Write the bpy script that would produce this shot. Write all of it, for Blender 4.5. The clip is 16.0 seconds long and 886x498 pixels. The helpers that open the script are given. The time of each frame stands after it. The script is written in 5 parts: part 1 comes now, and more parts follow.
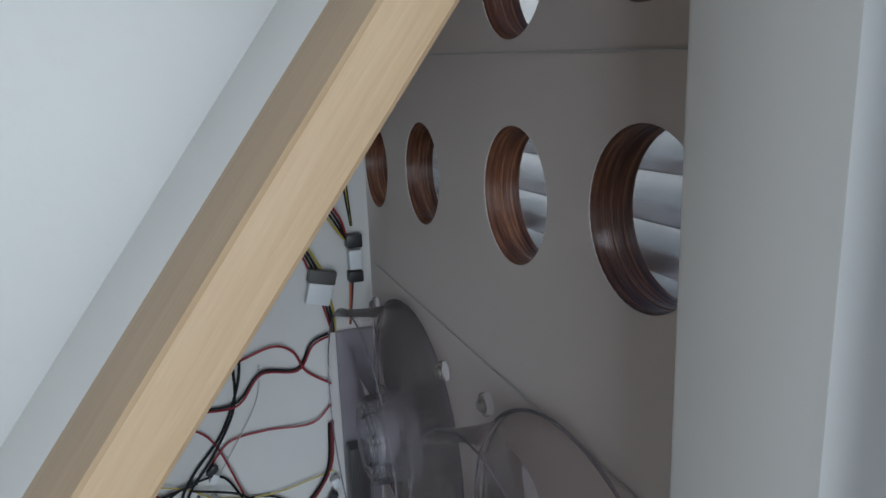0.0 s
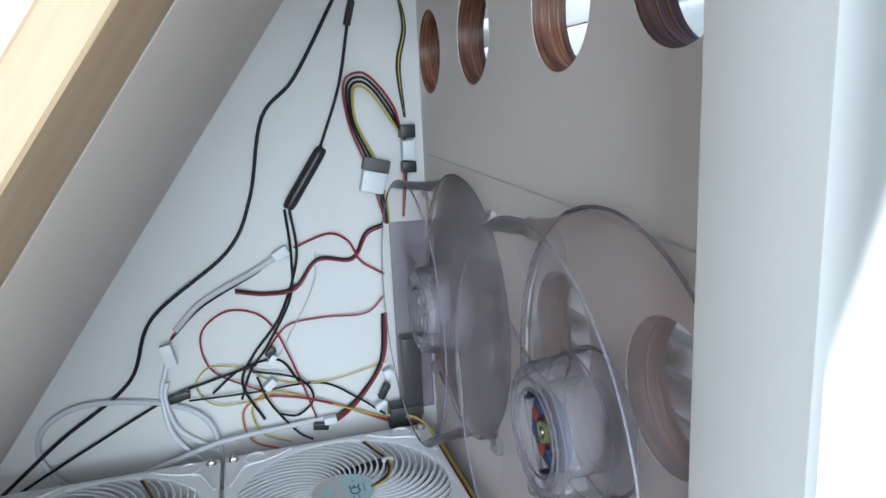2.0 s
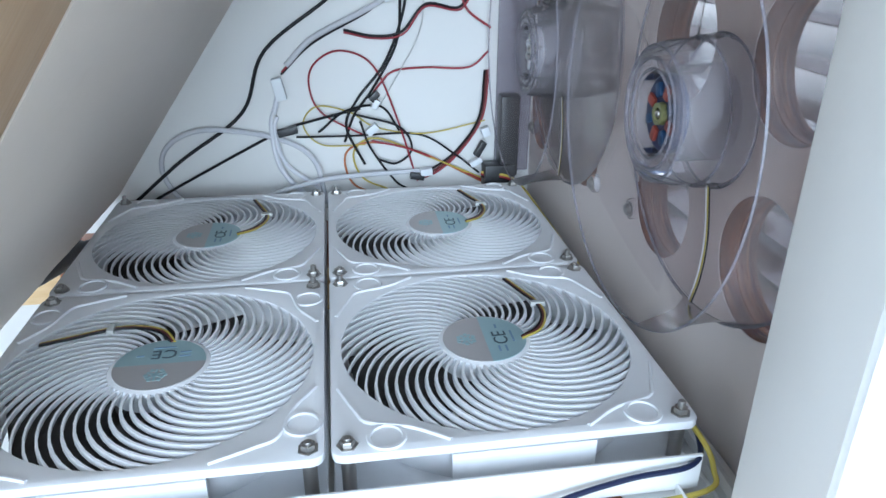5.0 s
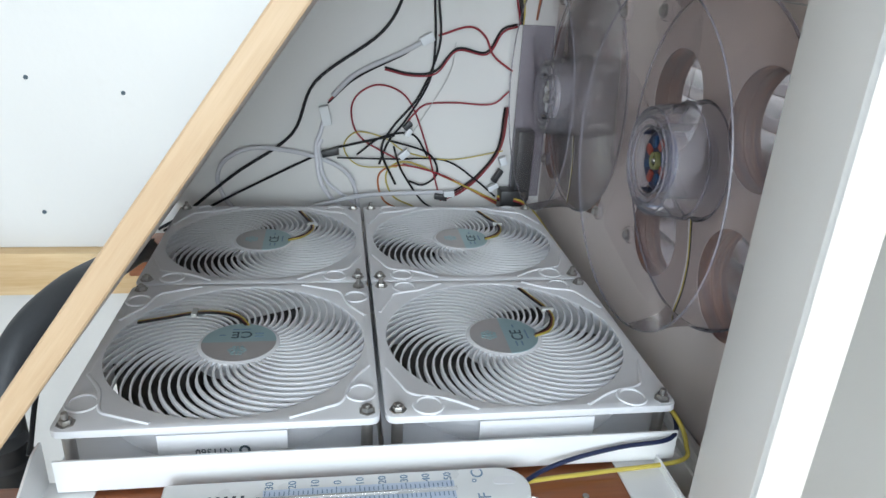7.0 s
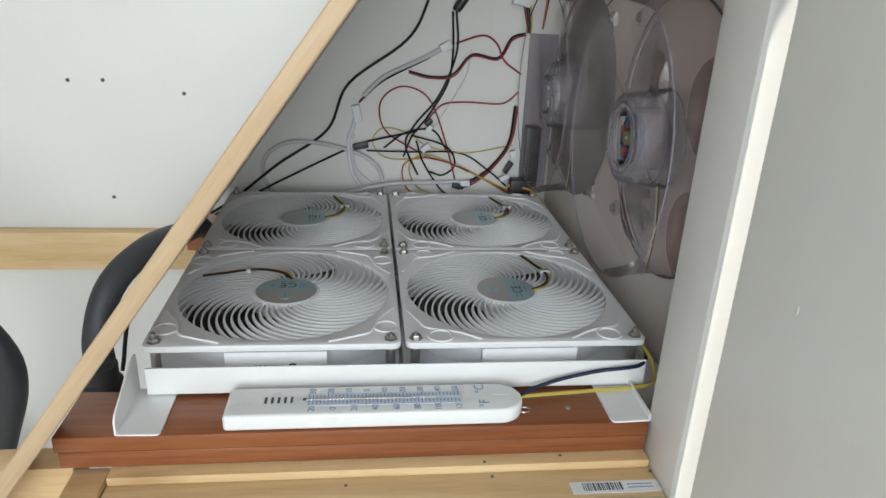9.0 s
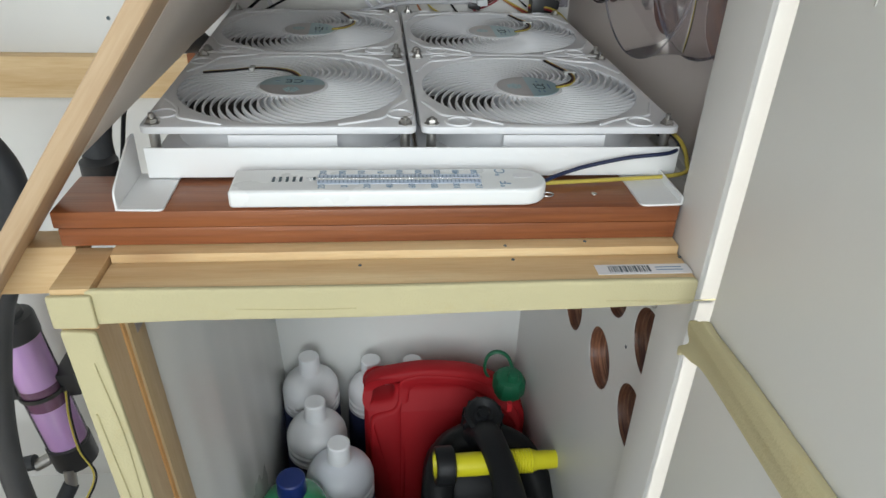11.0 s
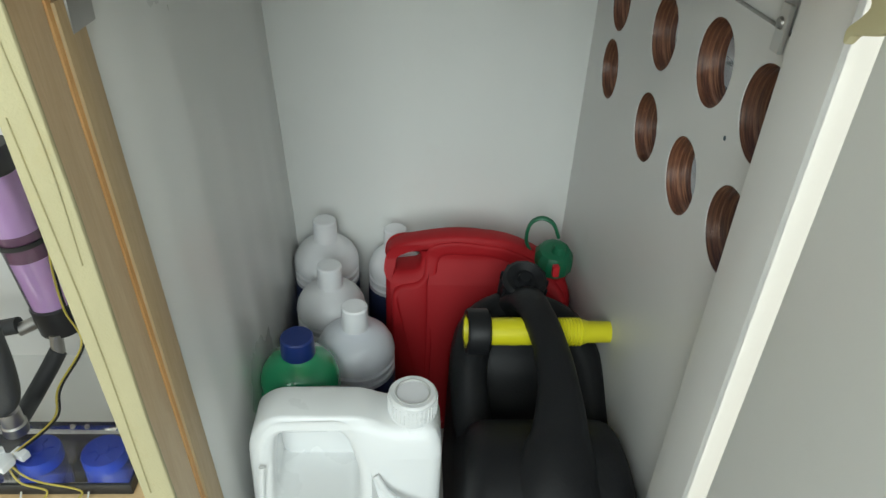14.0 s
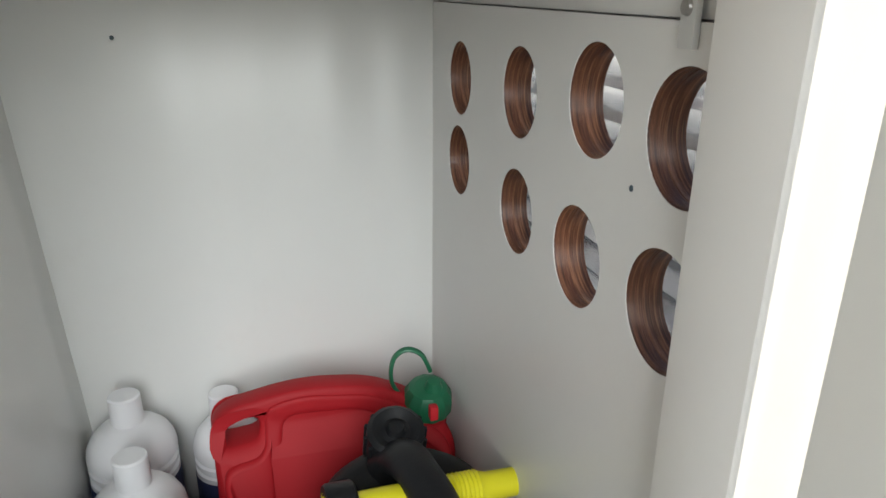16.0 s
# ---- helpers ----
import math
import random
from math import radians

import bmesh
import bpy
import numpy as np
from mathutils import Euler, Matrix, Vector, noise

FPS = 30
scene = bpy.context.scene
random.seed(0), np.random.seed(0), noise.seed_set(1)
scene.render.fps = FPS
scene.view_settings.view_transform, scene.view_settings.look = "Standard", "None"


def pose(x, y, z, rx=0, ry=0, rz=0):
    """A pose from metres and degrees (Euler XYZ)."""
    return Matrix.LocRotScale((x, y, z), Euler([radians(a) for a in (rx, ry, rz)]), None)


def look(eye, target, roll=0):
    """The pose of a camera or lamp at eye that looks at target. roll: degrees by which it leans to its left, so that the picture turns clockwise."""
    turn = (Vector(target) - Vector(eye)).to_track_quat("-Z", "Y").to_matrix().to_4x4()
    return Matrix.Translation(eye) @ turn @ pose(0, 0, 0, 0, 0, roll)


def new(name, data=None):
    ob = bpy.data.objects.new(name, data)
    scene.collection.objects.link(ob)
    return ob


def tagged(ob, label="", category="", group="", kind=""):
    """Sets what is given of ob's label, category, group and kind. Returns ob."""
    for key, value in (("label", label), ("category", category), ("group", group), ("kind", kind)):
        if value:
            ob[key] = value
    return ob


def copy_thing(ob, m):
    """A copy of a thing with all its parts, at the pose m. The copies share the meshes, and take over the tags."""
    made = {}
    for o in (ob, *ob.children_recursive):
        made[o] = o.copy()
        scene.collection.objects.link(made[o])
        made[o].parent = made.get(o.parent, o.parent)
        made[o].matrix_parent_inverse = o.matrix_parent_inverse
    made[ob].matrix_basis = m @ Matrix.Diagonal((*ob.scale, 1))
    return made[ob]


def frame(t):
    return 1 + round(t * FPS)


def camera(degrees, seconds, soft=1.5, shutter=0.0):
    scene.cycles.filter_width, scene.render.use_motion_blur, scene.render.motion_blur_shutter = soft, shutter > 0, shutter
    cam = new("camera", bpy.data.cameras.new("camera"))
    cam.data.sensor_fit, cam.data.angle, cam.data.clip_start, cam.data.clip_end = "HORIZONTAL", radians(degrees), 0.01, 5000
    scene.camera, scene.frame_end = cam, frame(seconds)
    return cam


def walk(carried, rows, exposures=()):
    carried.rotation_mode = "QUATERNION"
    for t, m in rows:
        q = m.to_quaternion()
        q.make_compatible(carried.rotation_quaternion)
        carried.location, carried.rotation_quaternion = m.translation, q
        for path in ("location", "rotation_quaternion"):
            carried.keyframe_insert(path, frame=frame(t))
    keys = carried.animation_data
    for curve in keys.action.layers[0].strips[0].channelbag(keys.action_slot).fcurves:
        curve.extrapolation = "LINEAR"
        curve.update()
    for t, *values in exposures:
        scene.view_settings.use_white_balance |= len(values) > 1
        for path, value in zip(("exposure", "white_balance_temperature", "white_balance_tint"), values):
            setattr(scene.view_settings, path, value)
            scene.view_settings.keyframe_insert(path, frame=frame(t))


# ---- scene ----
cam = camera(64.8, 16.0)
PATH = [
    (0, (0.05, -0.193, 1.191), (0.733, 1.635, 0.755), -2.0),
    (0.5, (0.06, -0.196, 1.164), (0.774, 1.636, 0.797), -1.8),
    (1, (0.058, -0.204, 1.15), (0.702, 1.667, 0.86), -1.6),
    (1.5, (0.053, -0.212, 1.121), (0.643, 1.671, 0.794), -1.8),
    (1.8, (0.05, -0.217, 1.103), (0.59, 1.669, 0.718), -1.7),
    (2, (0.042, -0.224, 1.095), (0.568, 1.659, 0.674), -2.6),
    (2.5, (0.037, -0.232, 1.08), (0.51, 1.655, 0.614), -1.1),
    (3, (0.032, -0.245, 1.066), (0.464, 1.639, 0.551), -0.4),
    (3.5, (0.025, -0.257, 1.052), (0.456, 1.605, 0.462), -0.0),
    (4, (0.016, -0.256, 1.031), (0.42, 1.576, 0.339), 0.1),
    (4.5, (0.009, -0.254, 1.022), (0.354, 1.556, 0.245), 0.4),
    (5, (0.013, -0.254, 1.018), (0.293, 1.545, 0.19), 0.2),
    (5.2, (0.013, -0.253, 1.017), (0.274, 1.55, 0.192), -0.0),
    (7.5, (-0.031, -0.381, 1.058), (0.267, 1.453, 0.317), 3.8),
    (8, (-0.027, -0.423, 1.062), (0.24, 1.43, 0.36), 3.5),
    (10.3, (-0.032, -0.441, 1.001), (0.171, 1.347, 0.129), 2.4),
    (10.5, (-0.031, -0.439, 0.992), (0.168, 1.335, 0.091), 2.4),
    (11, (-0.03, -0.441, 0.966), (0.161, 1.274, -0.046), 2.3),
    (11.5, (-0.028, -0.447, 0.936), (0.152, 1.169, -0.228), 2.4),
    (12, (-0.027, -0.45, 0.916), (0.146, 1.107, -0.328), 3.0),
    (12.5, (-0.031, -0.439, 0.883), (0.131, 1.164, -0.301), 4.2),
    (13, (-0.034, -0.407, 0.857), (0.141, 1.225, -0.285), 5.5),
    (13.5, (-0.026, -0.397, 0.82), (0.225, 1.24, -0.301), 5.3),
    (14, (-0.025, -0.4, 0.78), (0.078, 1.269, -0.317), 2.8),
    (14.5, (-0.034, -0.362, 0.739), (0.214, 1.35, -0.265), 1.4),
    (15, (-0.016, -0.316, 0.713), (0.297, 1.462, -0.149), 0.7),
    (15.5, (-0.01, -0.287, 0.686), (0.372, 1.502, -0.122), 1.1),
    (16, (0.005, -0.275, 0.688), (0.516, 1.527, -0.013), 0.4),
]
walk(cam, [(t, look(eye, target, roll)) for t, eye, target, roll in PATH], exposures=[(0, 0.0, 5750, 5), (0.6, 0.82, 5700, 4), (2.5, 1.22, 5500, 3), (5, 1.27, 5300, 3), (7.5, 0.72, 6150, 5), (10.5, 0.4, 6450, 5), (12.5, 0.6, 6350, 3), (14, 0.5, 6500, -2), (15, 0.5, 6600, 2), (16, 0.88, 6650, 7)])

from mathutils.geometry import tessellate_polygon

# ---- world, sun, exposure ----
world = bpy.data.worlds.new("sky")
scene.world = world
world.use_nodes = True
wn = world.node_tree
sky = wn.nodes.new("ShaderNodeTexSky")
sky.sky_type = "NISHITA"
sky.sun_disc = False
sky.sun_elevation = radians(55)
sky.sun_rotation = radians(151)
wn.links.new(sky.outputs["Color"], wn.nodes["Background"].inputs["Color"])
wn.nodes["Background"].inputs["Strength"].default_value = 0.08

sun = new("sun", bpy.data.lights.new("sun", "SUN"))
sun.data.energy = 4.0
sun.data.angle = radians(0.5)
sun.data.color = (1.0, 0.95, 0.88)
sun.matrix_world = look((0.275, -0.5, 0.82), (0, 0, 0))

# soft frontal fill added behind the camera to brighten the interior; no known source
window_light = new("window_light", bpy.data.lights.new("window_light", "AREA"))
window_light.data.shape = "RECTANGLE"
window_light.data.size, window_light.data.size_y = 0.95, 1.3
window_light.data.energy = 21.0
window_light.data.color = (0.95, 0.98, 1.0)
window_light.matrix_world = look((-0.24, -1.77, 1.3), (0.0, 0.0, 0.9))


# ---- materials ----
def material(name, colour, rough=0.5, metal=0.0, vary=0.08, scale=8.0, bump=0.0, bump_scale=200.0, coat=0.0, stain=0.0, stain_colour=(0.5, 0.45, 0.38), spec=0.5, random=0.0, sss=0.0):
    m = bpy.data.materials.new(name)
    m.use_nodes = True
    nt = m.node_tree
    b = nt.nodes["Principled BSDF"]
    b.inputs["Roughness"].default_value = rough
    b.inputs["Metallic"].default_value = metal
    b.inputs["Coat Weight"].default_value = coat
    b.inputs["Specular IOR Level"].default_value = spec
    tc = nt.nodes.new("ShaderNodeTexCoord")
    n1 = nt.nodes.new("ShaderNodeTexNoise")
    n1.inputs["Scale"].default_value = scale
    n1.inputs["Detail"].default_value = 6
    nt.links.new(tc.outputs["Object"], n1.inputs["Vector"])
    mix = nt.nodes.new("ShaderNodeMix")
    mix.data_type = "RGBA"
    mix.inputs["A"].default_value = (*[c * (1 - vary) for c in colour], 1)
    mix.inputs["B"].default_value = (*[min(1, c * (1 + vary)) for c in colour], 1)
    nt.links.new(n1.outputs["Fac"], mix.inputs["Factor"])
    out = mix.outputs["Result"]
    if stain:
        n2 = nt.nodes.new("ShaderNodeTexNoise")
        n2.inputs["Scale"].default_value = scale * 3.1
        n2.inputs["Detail"].default_value = 8
        n2.inputs["Roughness"].default_value = 0.7
        nt.links.new(tc.outputs["Object"], n2.inputs["Vector"])
        ramp = nt.nodes.new("ShaderNodeMapRange")
        ramp.inputs["From Min"].default_value = 0.58
        ramp.inputs["From Max"].default_value = 0.8
        ramp.inputs["To Max"].default_value = stain
        nt.links.new(n2.outputs["Fac"], ramp.inputs["Value"])
        mix2 = nt.nodes.new("ShaderNodeMix")
        mix2.data_type = "RGBA"
        mix2.inputs["B"].default_value = (*stain_colour, 1)
        nt.links.new(out, mix2.inputs["A"])
        nt.links.new(ramp.outputs["Result"], mix2.inputs["Factor"])
        out = mix2.outputs["Result"]
    if random:
        oi = nt.nodes.new("ShaderNodeObjectInfo")
        mr = nt.nodes.new("ShaderNodeMapRange")
        mr.inputs["To Min"].default_value = 1 - random
        mr.inputs["To Max"].default_value = 1 + random
        nt.links.new(oi.outputs["Random"], mr.inputs["Value"])
        hsv = nt.nodes.new("ShaderNodeHueSaturation")
        nt.links.new(mr.outputs["Result"], hsv.inputs["Value"])
        nt.links.new(out, hsv.inputs["Color"])
        out = hsv.outputs["Color"]
    nt.links.new(out, b.inputs["Base Color"])
    r = nt.nodes.new("ShaderNodeMapRange")
    r.inputs["To Min"].default_value = max(0.02, rough - 0.08)
    r.inputs["To Max"].default_value = min(1, rough + 0.08)
    nt.links.new(n1.outputs["Fac"], r.inputs["Value"])
    nt.links.new(r.outputs["Result"], b.inputs["Roughness"])
    if bump:
        n3 = nt.nodes.new("ShaderNodeTexNoise")
        n3.inputs["Scale"].default_value = bump_scale
        n3.inputs["Detail"].default_value = 4
        nt.links.new(tc.outputs["Object"], n3.inputs["Vector"])
        bp = nt.nodes.new("ShaderNodeBump")
        bp.inputs["Strength"].default_value = bump
        bp.inputs["Distance"].default_value = 0.002
        nt.links.new(n3.outputs["Fac"], bp.inputs["Height"])
        nt.links.new(bp.outputs["Normal"], b.inputs["Normal"])
    if sss:
        b.inputs["Subsurface Weight"].default_value = sss
        b.inputs["Subsurface Radius"].default_value = (0.02, 0.02, 0.02)
        b.inputs["Subsurface Scale"].default_value = 0.3
    return m


def wood(name, light, dark, axis="x", rough=0.55, rings=26.0, stretch=14.0, knots=0.0, coat=0.0):
    """Long-grained timber; the grain runs along the axis."""
    m = bpy.data.materials.new(name)
    m.use_nodes = True
    nt = m.node_tree
    b = nt.nodes["Principled BSDF"]
    b.inputs["Roughness"].default_value = rough
    b.inputs["Coat Weight"].default_value = coat
    tc = nt.nodes.new("ShaderNodeTexCoord")
    mp = nt.nodes.new("ShaderNodeMapping")
    k = {"x": 0, "y": 1, "z": 2}[axis]
    s = [1.0, 1.0, 1.0]
    s[k] = 1.0 / stretch
    mp.inputs["Scale"].default_value = s
    nt.links.new(tc.outputs["Object"], mp.inputs["Vector"])
    n1 = nt.nodes.new("ShaderNodeTexNoise")
    n1.inputs["Scale"].default_value = rings * 2
    n1.inputs["Detail"].default_value = 3
    n1.inputs["Distortion"].default_value = 0.6
    nt.links.new(mp.outputs["Vector"], n1.inputs["Vector"])
    n2 = nt.nodes.new("ShaderNodeTexNoise")
    n2.inputs["Scale"].default_value = rings * 22
    n2.inputs["Detail"].default_value = 3
    nt.links.new(mp.outputs["Vector"], n2.inputs["Vector"])
    add = nt.nodes.new("ShaderNodeMath")
    add.operation = "MULTIPLY_ADD"
    add.inputs[1].default_value = 0.45
    nt.links.new(n2.outputs["Fac"], add.inputs[0])
    nt.links.new(n1.outputs["Fac"], add.inputs[2])
    ramp = nt.nodes.new("ShaderNodeValToRGB")
    ramp.color_ramp.elements[0].position = 0.45
    ramp.color_ramp.elements[0].color = (*light, 1)
    ramp.color_ramp.elements[1].position = 0.98
    ramp.color_ramp.elements[1].color = (*dark, 1)
    nt.links.new(add.outputs[0], ramp.inputs["Fac"])
    out = ramp.outputs["Color"]
    if knots:
        v = nt.nodes.new("ShaderNodeTexVoronoi")
        v.inputs["Scale"].default_value = knots
        mp2 = nt.nodes.new("ShaderNodeMapping")
        s2 = [1.0, 1.0, 1.0]
        s2[k] = 0.6
        mp2.inputs["Scale"].default_value = s2
        nt.links.new(tc.outputs["Object"], mp2.inputs["Vector"])
        nt.links.new(mp2.outputs["Vector"], v.inputs["Vector"])
        mr = nt.nodes.new("ShaderNodeMapRange")
        mr.inputs["From Min"].default_value = 0.06
        mr.inputs["From Max"].default_value = 0.14
        mr.inputs["To Min"].default_value = 0.75
        mr.inputs["To Max"].default_value = 0.0
        nt.links.new(v.outputs["Distance"], mr.inputs["Value"])
        mx = nt.nodes.new("ShaderNodeMix")
        mx.data_type = "RGBA"
        mx.inputs["B"].default_value = (dark[0] * 0.6, dark[1] * 0.5, dark[2] * 0.45, 1)
        nt.links.new(out, mx.inputs["A"])
        nt.links.new(mr.outputs["Result"], mx.inputs["Factor"])
        out = mx.outputs["Result"]
    nt.links.new(out, b.inputs["Base Color"])
    bp = nt.nodes.new("ShaderNodeBump")
    bp.inputs["Strength"].default_value = 0.25
    bp.inputs["Distance"].default_value = 0.001
    nt.links.new(n2.outputs["Fac"], bp.inputs["Height"])
    nt.links.new(bp.outputs["Normal"], b.inputs["Normal"])
    return m


def clear_plastic(name, tint, haze=0.06, haze_colour=(0.6, 0.58, 0.6), rough=0.06, ior=1.45):
    m = bpy.data.materials.new(name)
    m.use_nodes = True
    nt = m.node_tree
    nt.nodes.remove(nt.nodes["Principled BSDF"])
    out = nt.nodes["Material Output"]
    tr = nt.nodes.new("ShaderNodeBsdfTransparent")
    tr.inputs["Color"].default_value = (*tint, 1)
    gl = nt.nodes.new("ShaderNodeBsdfGlossy")
    gl.inputs["Roughness"].default_value = rough
    df = nt.nodes.new("ShaderNodeBsdfDiffuse")
    df.inputs["Color"].default_value = (*haze_colour, 1)
    m1 = nt.nodes.new("ShaderNodeMixShader")
    m1.inputs["Fac"].default_value = haze
    nt.links.new(tr.outputs[0], m1.inputs[1])
    nt.links.new(df.outputs[0], m1.inputs[2])
    fr = nt.nodes.new("ShaderNodeFresnel")
    fr.inputs["IOR"].default_value = ior
    m2 = nt.nodes.new("ShaderNodeMixShader")
    nt.links.new(fr.outputs[0], m2.inputs["Fac"])
    nt.links.new(m1.outputs[0], m2.inputs[1])
    nt.links.new(gl.outputs[0], m2.inputs[2])
    nt.links.new(m2.outputs[0], out.inputs["Surface"])
    return m


def laminate(name):
    """Hole walls cut through stacked veneers: bands follow the depth of the wall (x)."""
    m = bpy.data.materials.new(name)
    m.use_nodes = True
    nt = m.node_tree
    b = nt.nodes["Principled BSDF"]
    b.inputs["Roughness"].default_value = 0.3
    tc = nt.nodes.new("ShaderNodeTexCoord")
    mp = nt.nodes.new("ShaderNodeMapping")
    mp.inputs["Scale"].default_value = (1.0, 0.03, 0.03)
    nt.links.new(tc.outputs["Object"], mp.inputs["Vector"])
    n1 = nt.nodes.new("ShaderNodeTexNoise")
    n1.inputs["Scale"].default_value = 520
    n1.inputs["Detail"].default_value = 5
    n1.inputs["Roughness"].default_value = 0.75
    nt.links.new(mp.outputs["Vector"], n1.inputs["Vector"])
    n2 = nt.nodes.new("ShaderNodeTexNoise")
    n2.inputs["Scale"].default_value = 60
    nt.links.new(tc.outputs["Object"], n2.inputs["Vector"])
    ramp = nt.nodes.new("ShaderNodeValToRGB")
    e = ramp.color_ramp.elements
    e[0].position, e[0].color = 0.32, (0.03, 0.011, 0.007, 1)
    e[1].position, e[1].color = 0.72, (0.42, 0.20, 0.105, 1)
    mid = e.new(0.5)
    mid.color = (0.13, 0.048, 0.024, 1)
    nt.links.new(n1.outputs["Fac"], ramp.inputs["Fac"])
    oi = nt.nodes.new("ShaderNodeObjectInfo")
    mr = nt.nodes.new("ShaderNodeMapRange")
    mr.inputs["To Min"].default_value = 0.75
    mr.inputs["To Max"].default_value = 1.2
    nt.links.new(oi.outputs["Random"], mr.inputs["Value"])
    hsv = nt.nodes.new("ShaderNodeHueSaturation")
    nt.links.new(mr.outputs["Result"], hsv.inputs["Value"])
    nt.links.new(ramp.outputs["Color"], hsv.inputs["Color"])
    nt.links.new(hsv.outputs["Color"], b.inputs["Base Color"])
    bp = nt.nodes.new("ShaderNodeBump")
    bp.inputs["Strength"].default_value = 0.5
    bp.inputs["Distance"].default_value = 0.001
    nt.links.new(n1.outputs["Fac"], bp.inputs["Height"])
    nt.links.new(bp.outputs["Normal"], b.inputs["Normal"])
    return m


def streaked_board(name, colour, rough):
    """Melamine board whose sheen wavers in upright streaks."""
    m = material(name, colour, rough, vary=0.05, scale=4, stain=0.1)
    nt = m.node_tree
    b = nt.nodes["Principled BSDF"]
    tc = nt.nodes.new("ShaderNodeTexCoord")
    mp = nt.nodes.new("ShaderNodeMapping")
    mp.inputs["Scale"].default_value = (1.0, 1.0, 0.06)
    nt.links.new(tc.outputs["Object"], mp.inputs["Vector"])
    n = nt.nodes.new("ShaderNodeTexNoise")
    n.inputs["Scale"].default_value = 9
    n.inputs["Detail"].default_value = 1
    nt.links.new(mp.outputs["Vector"], n.inputs["Vector"])
    bp = nt.nodes.new("ShaderNodeBump")
    bp.inputs["Strength"].default_value = 1.0
    bp.inputs["Distance"].default_value = 0.022
    nt.links.new(n.outputs["Fac"], bp.inputs["Height"])
    nt.links.new(bp.outputs["Normal"], b.inputs["Normal"])
    return m


PAINT_STREAKED = streaked_board("streaked_white_melamine", (0.74, 0.74, 0.72), 0.3)
PAINT = material("white_painted_board", (0.72, 0.71, 0.69), 0.42, vary=0.04, scale=5, bump=0.12, bump_scale=90, stain=0.16, stain_colour=(0.55, 0.5, 0.43))
PAINT_GREY = material("off_white_laminate", (0.78, 0.78, 0.755), 0.38, vary=0.05, scale=4, bump=0.06, bump_scale=60, stain=0.1)
PAINT_WARM = material("aged_white_paint", (0.70, 0.635, 0.60), 0.45, vary=0.05, scale=6, bump=0.12, bump_scale=90, stain=0.16, stain_colour=(0.55, 0.48, 0.42))
PAINT_TAN = material("thin_paint_on_ply", (0.70, 0.625, 0.555), 0.5, vary=0.1, scale=7, bump=0.1, bump_scale=120, stain=0.2, stain_colour=(0.5, 0.4, 0.3))
FLOORING = material("concrete_ground", (0.36, 0.34, 0.31), 0.85, vary=0.2, scale=2, bump=0.4, bump_scale=40, stain=0.3, stain_colour=(0.2, 0.18, 0.16))
PINE_X = wood("pine_along_x", (0.76, 0.58, 0.335), (0.60, 0.39, 0.185), "x", knots=7.0)
PINE_Z = wood("pine_along_z", (0.76, 0.60, 0.39), (0.62, 0.44, 0.25), "z", knots=6.0)
PINE_EDGE = wood("orange_pine_edge", (0.78, 0.47, 0.2), (0.6, 0.3, 0.1), "z")
HARDWOOD = wood("red_brown_hardwood", (0.36, 0.125, 0.045), (0.17, 0.05, 0.018), "x", rough=0.4, rings=18, stretch=22, coat=0.08)
FOAM = material("aged_foam_tape", (0.53, 0.475, 0.285), 0.9, vary=0.1, scale=14, bump=0.2, bump_scale=700, stain=0.35, stain_colour=(0.5, 0.38, 0.16))
FAN_WHITE = material("white_fan_plastic", (0.79, 0.79, 0.81), 0.38, vary=0.04, scale=20, stain=0.12, stain_colour=(0.45, 0.42, 0.38))
ROTOR_GREY = material("grey_rotor_plastic", (0.09, 0.085, 0.08), 0.5, vary=0.1)
LABEL_BLUE = material("pale_blue_foil", (0.36, 0.5, 0.53), 0.3, metal=0.35, vary=0.06, scale=40)
LABEL_PINK = material("pinkish_grey_foil", (0.46, 0.44, 0.44), 0.3, metal=0.35, vary=0.06, scale=40)
INK = material("dark_print_ink", (0.06, 0.09, 0.11), 0.6)
SCALE_BLUE = material("pale_blue_scale_print", (0.62, 0.70, 0.84), 0.4, vary=0.04)
INK_BLUE = material("blue_print_ink", (0.2, 0.3, 0.42), 0.6)
STEEL = material("zinc_plated_steel", (0.42, 0.405, 0.385), 0.42, metal=1.0, vary=0.1, scale=60)
WHITE_METAL = material("white_powder_coat", (0.82, 0.82, 0.82), 0.35, vary=0.03, scale=10, stain=0.08)
WHITE_PLASTIC = material("white_glossy_plastic", (0.84, 0.85, 0.85), 0.28, vary=0.02, scale=12)
CLEAR = clear_plastic("clear_fan_plastic", (0.985, 0.975, 0.975), haze=0.05, haze_colour=(0.78, 0.71, 0.70), ior=1.06, rough=0.25)
CLEAR_PLATE = clear_plastic("clear_mounting_plastic", (0.99, 0.975, 0.975), haze=0.11, haze_colour=(0.80, 0.70, 0.68), ior=1.08, rough=0.15)
CLEAR_THIN = clear_plastic("clear_blade_plastic", (0.985, 0.97, 0.978), haze=0.03, haze_colour=(0.70, 0.62, 0.64), ior=1.07, rough=0.12)
CLEAR_MILKY = clear_plastic("milky_hub_plastic", (0.965, 0.955, 0.97), haze=0.13, haze_colour=(0.72, 0.69, 0.73), ior=1.18)
CLEAR_RIM = clear_plastic("clear_plastic_edge", (0.85, 0.83, 0.86), haze=0.3, haze_colour=(0.44, 0.42, 0.47), rough=0.15, ior=1.25)
ACRYLIC = clear_plastic("clear_acrylic", (0.97, 0.97, 0.98), haze=0.03, ior=1.3)
LAMINATE = laminate("bored_laminated_timber")
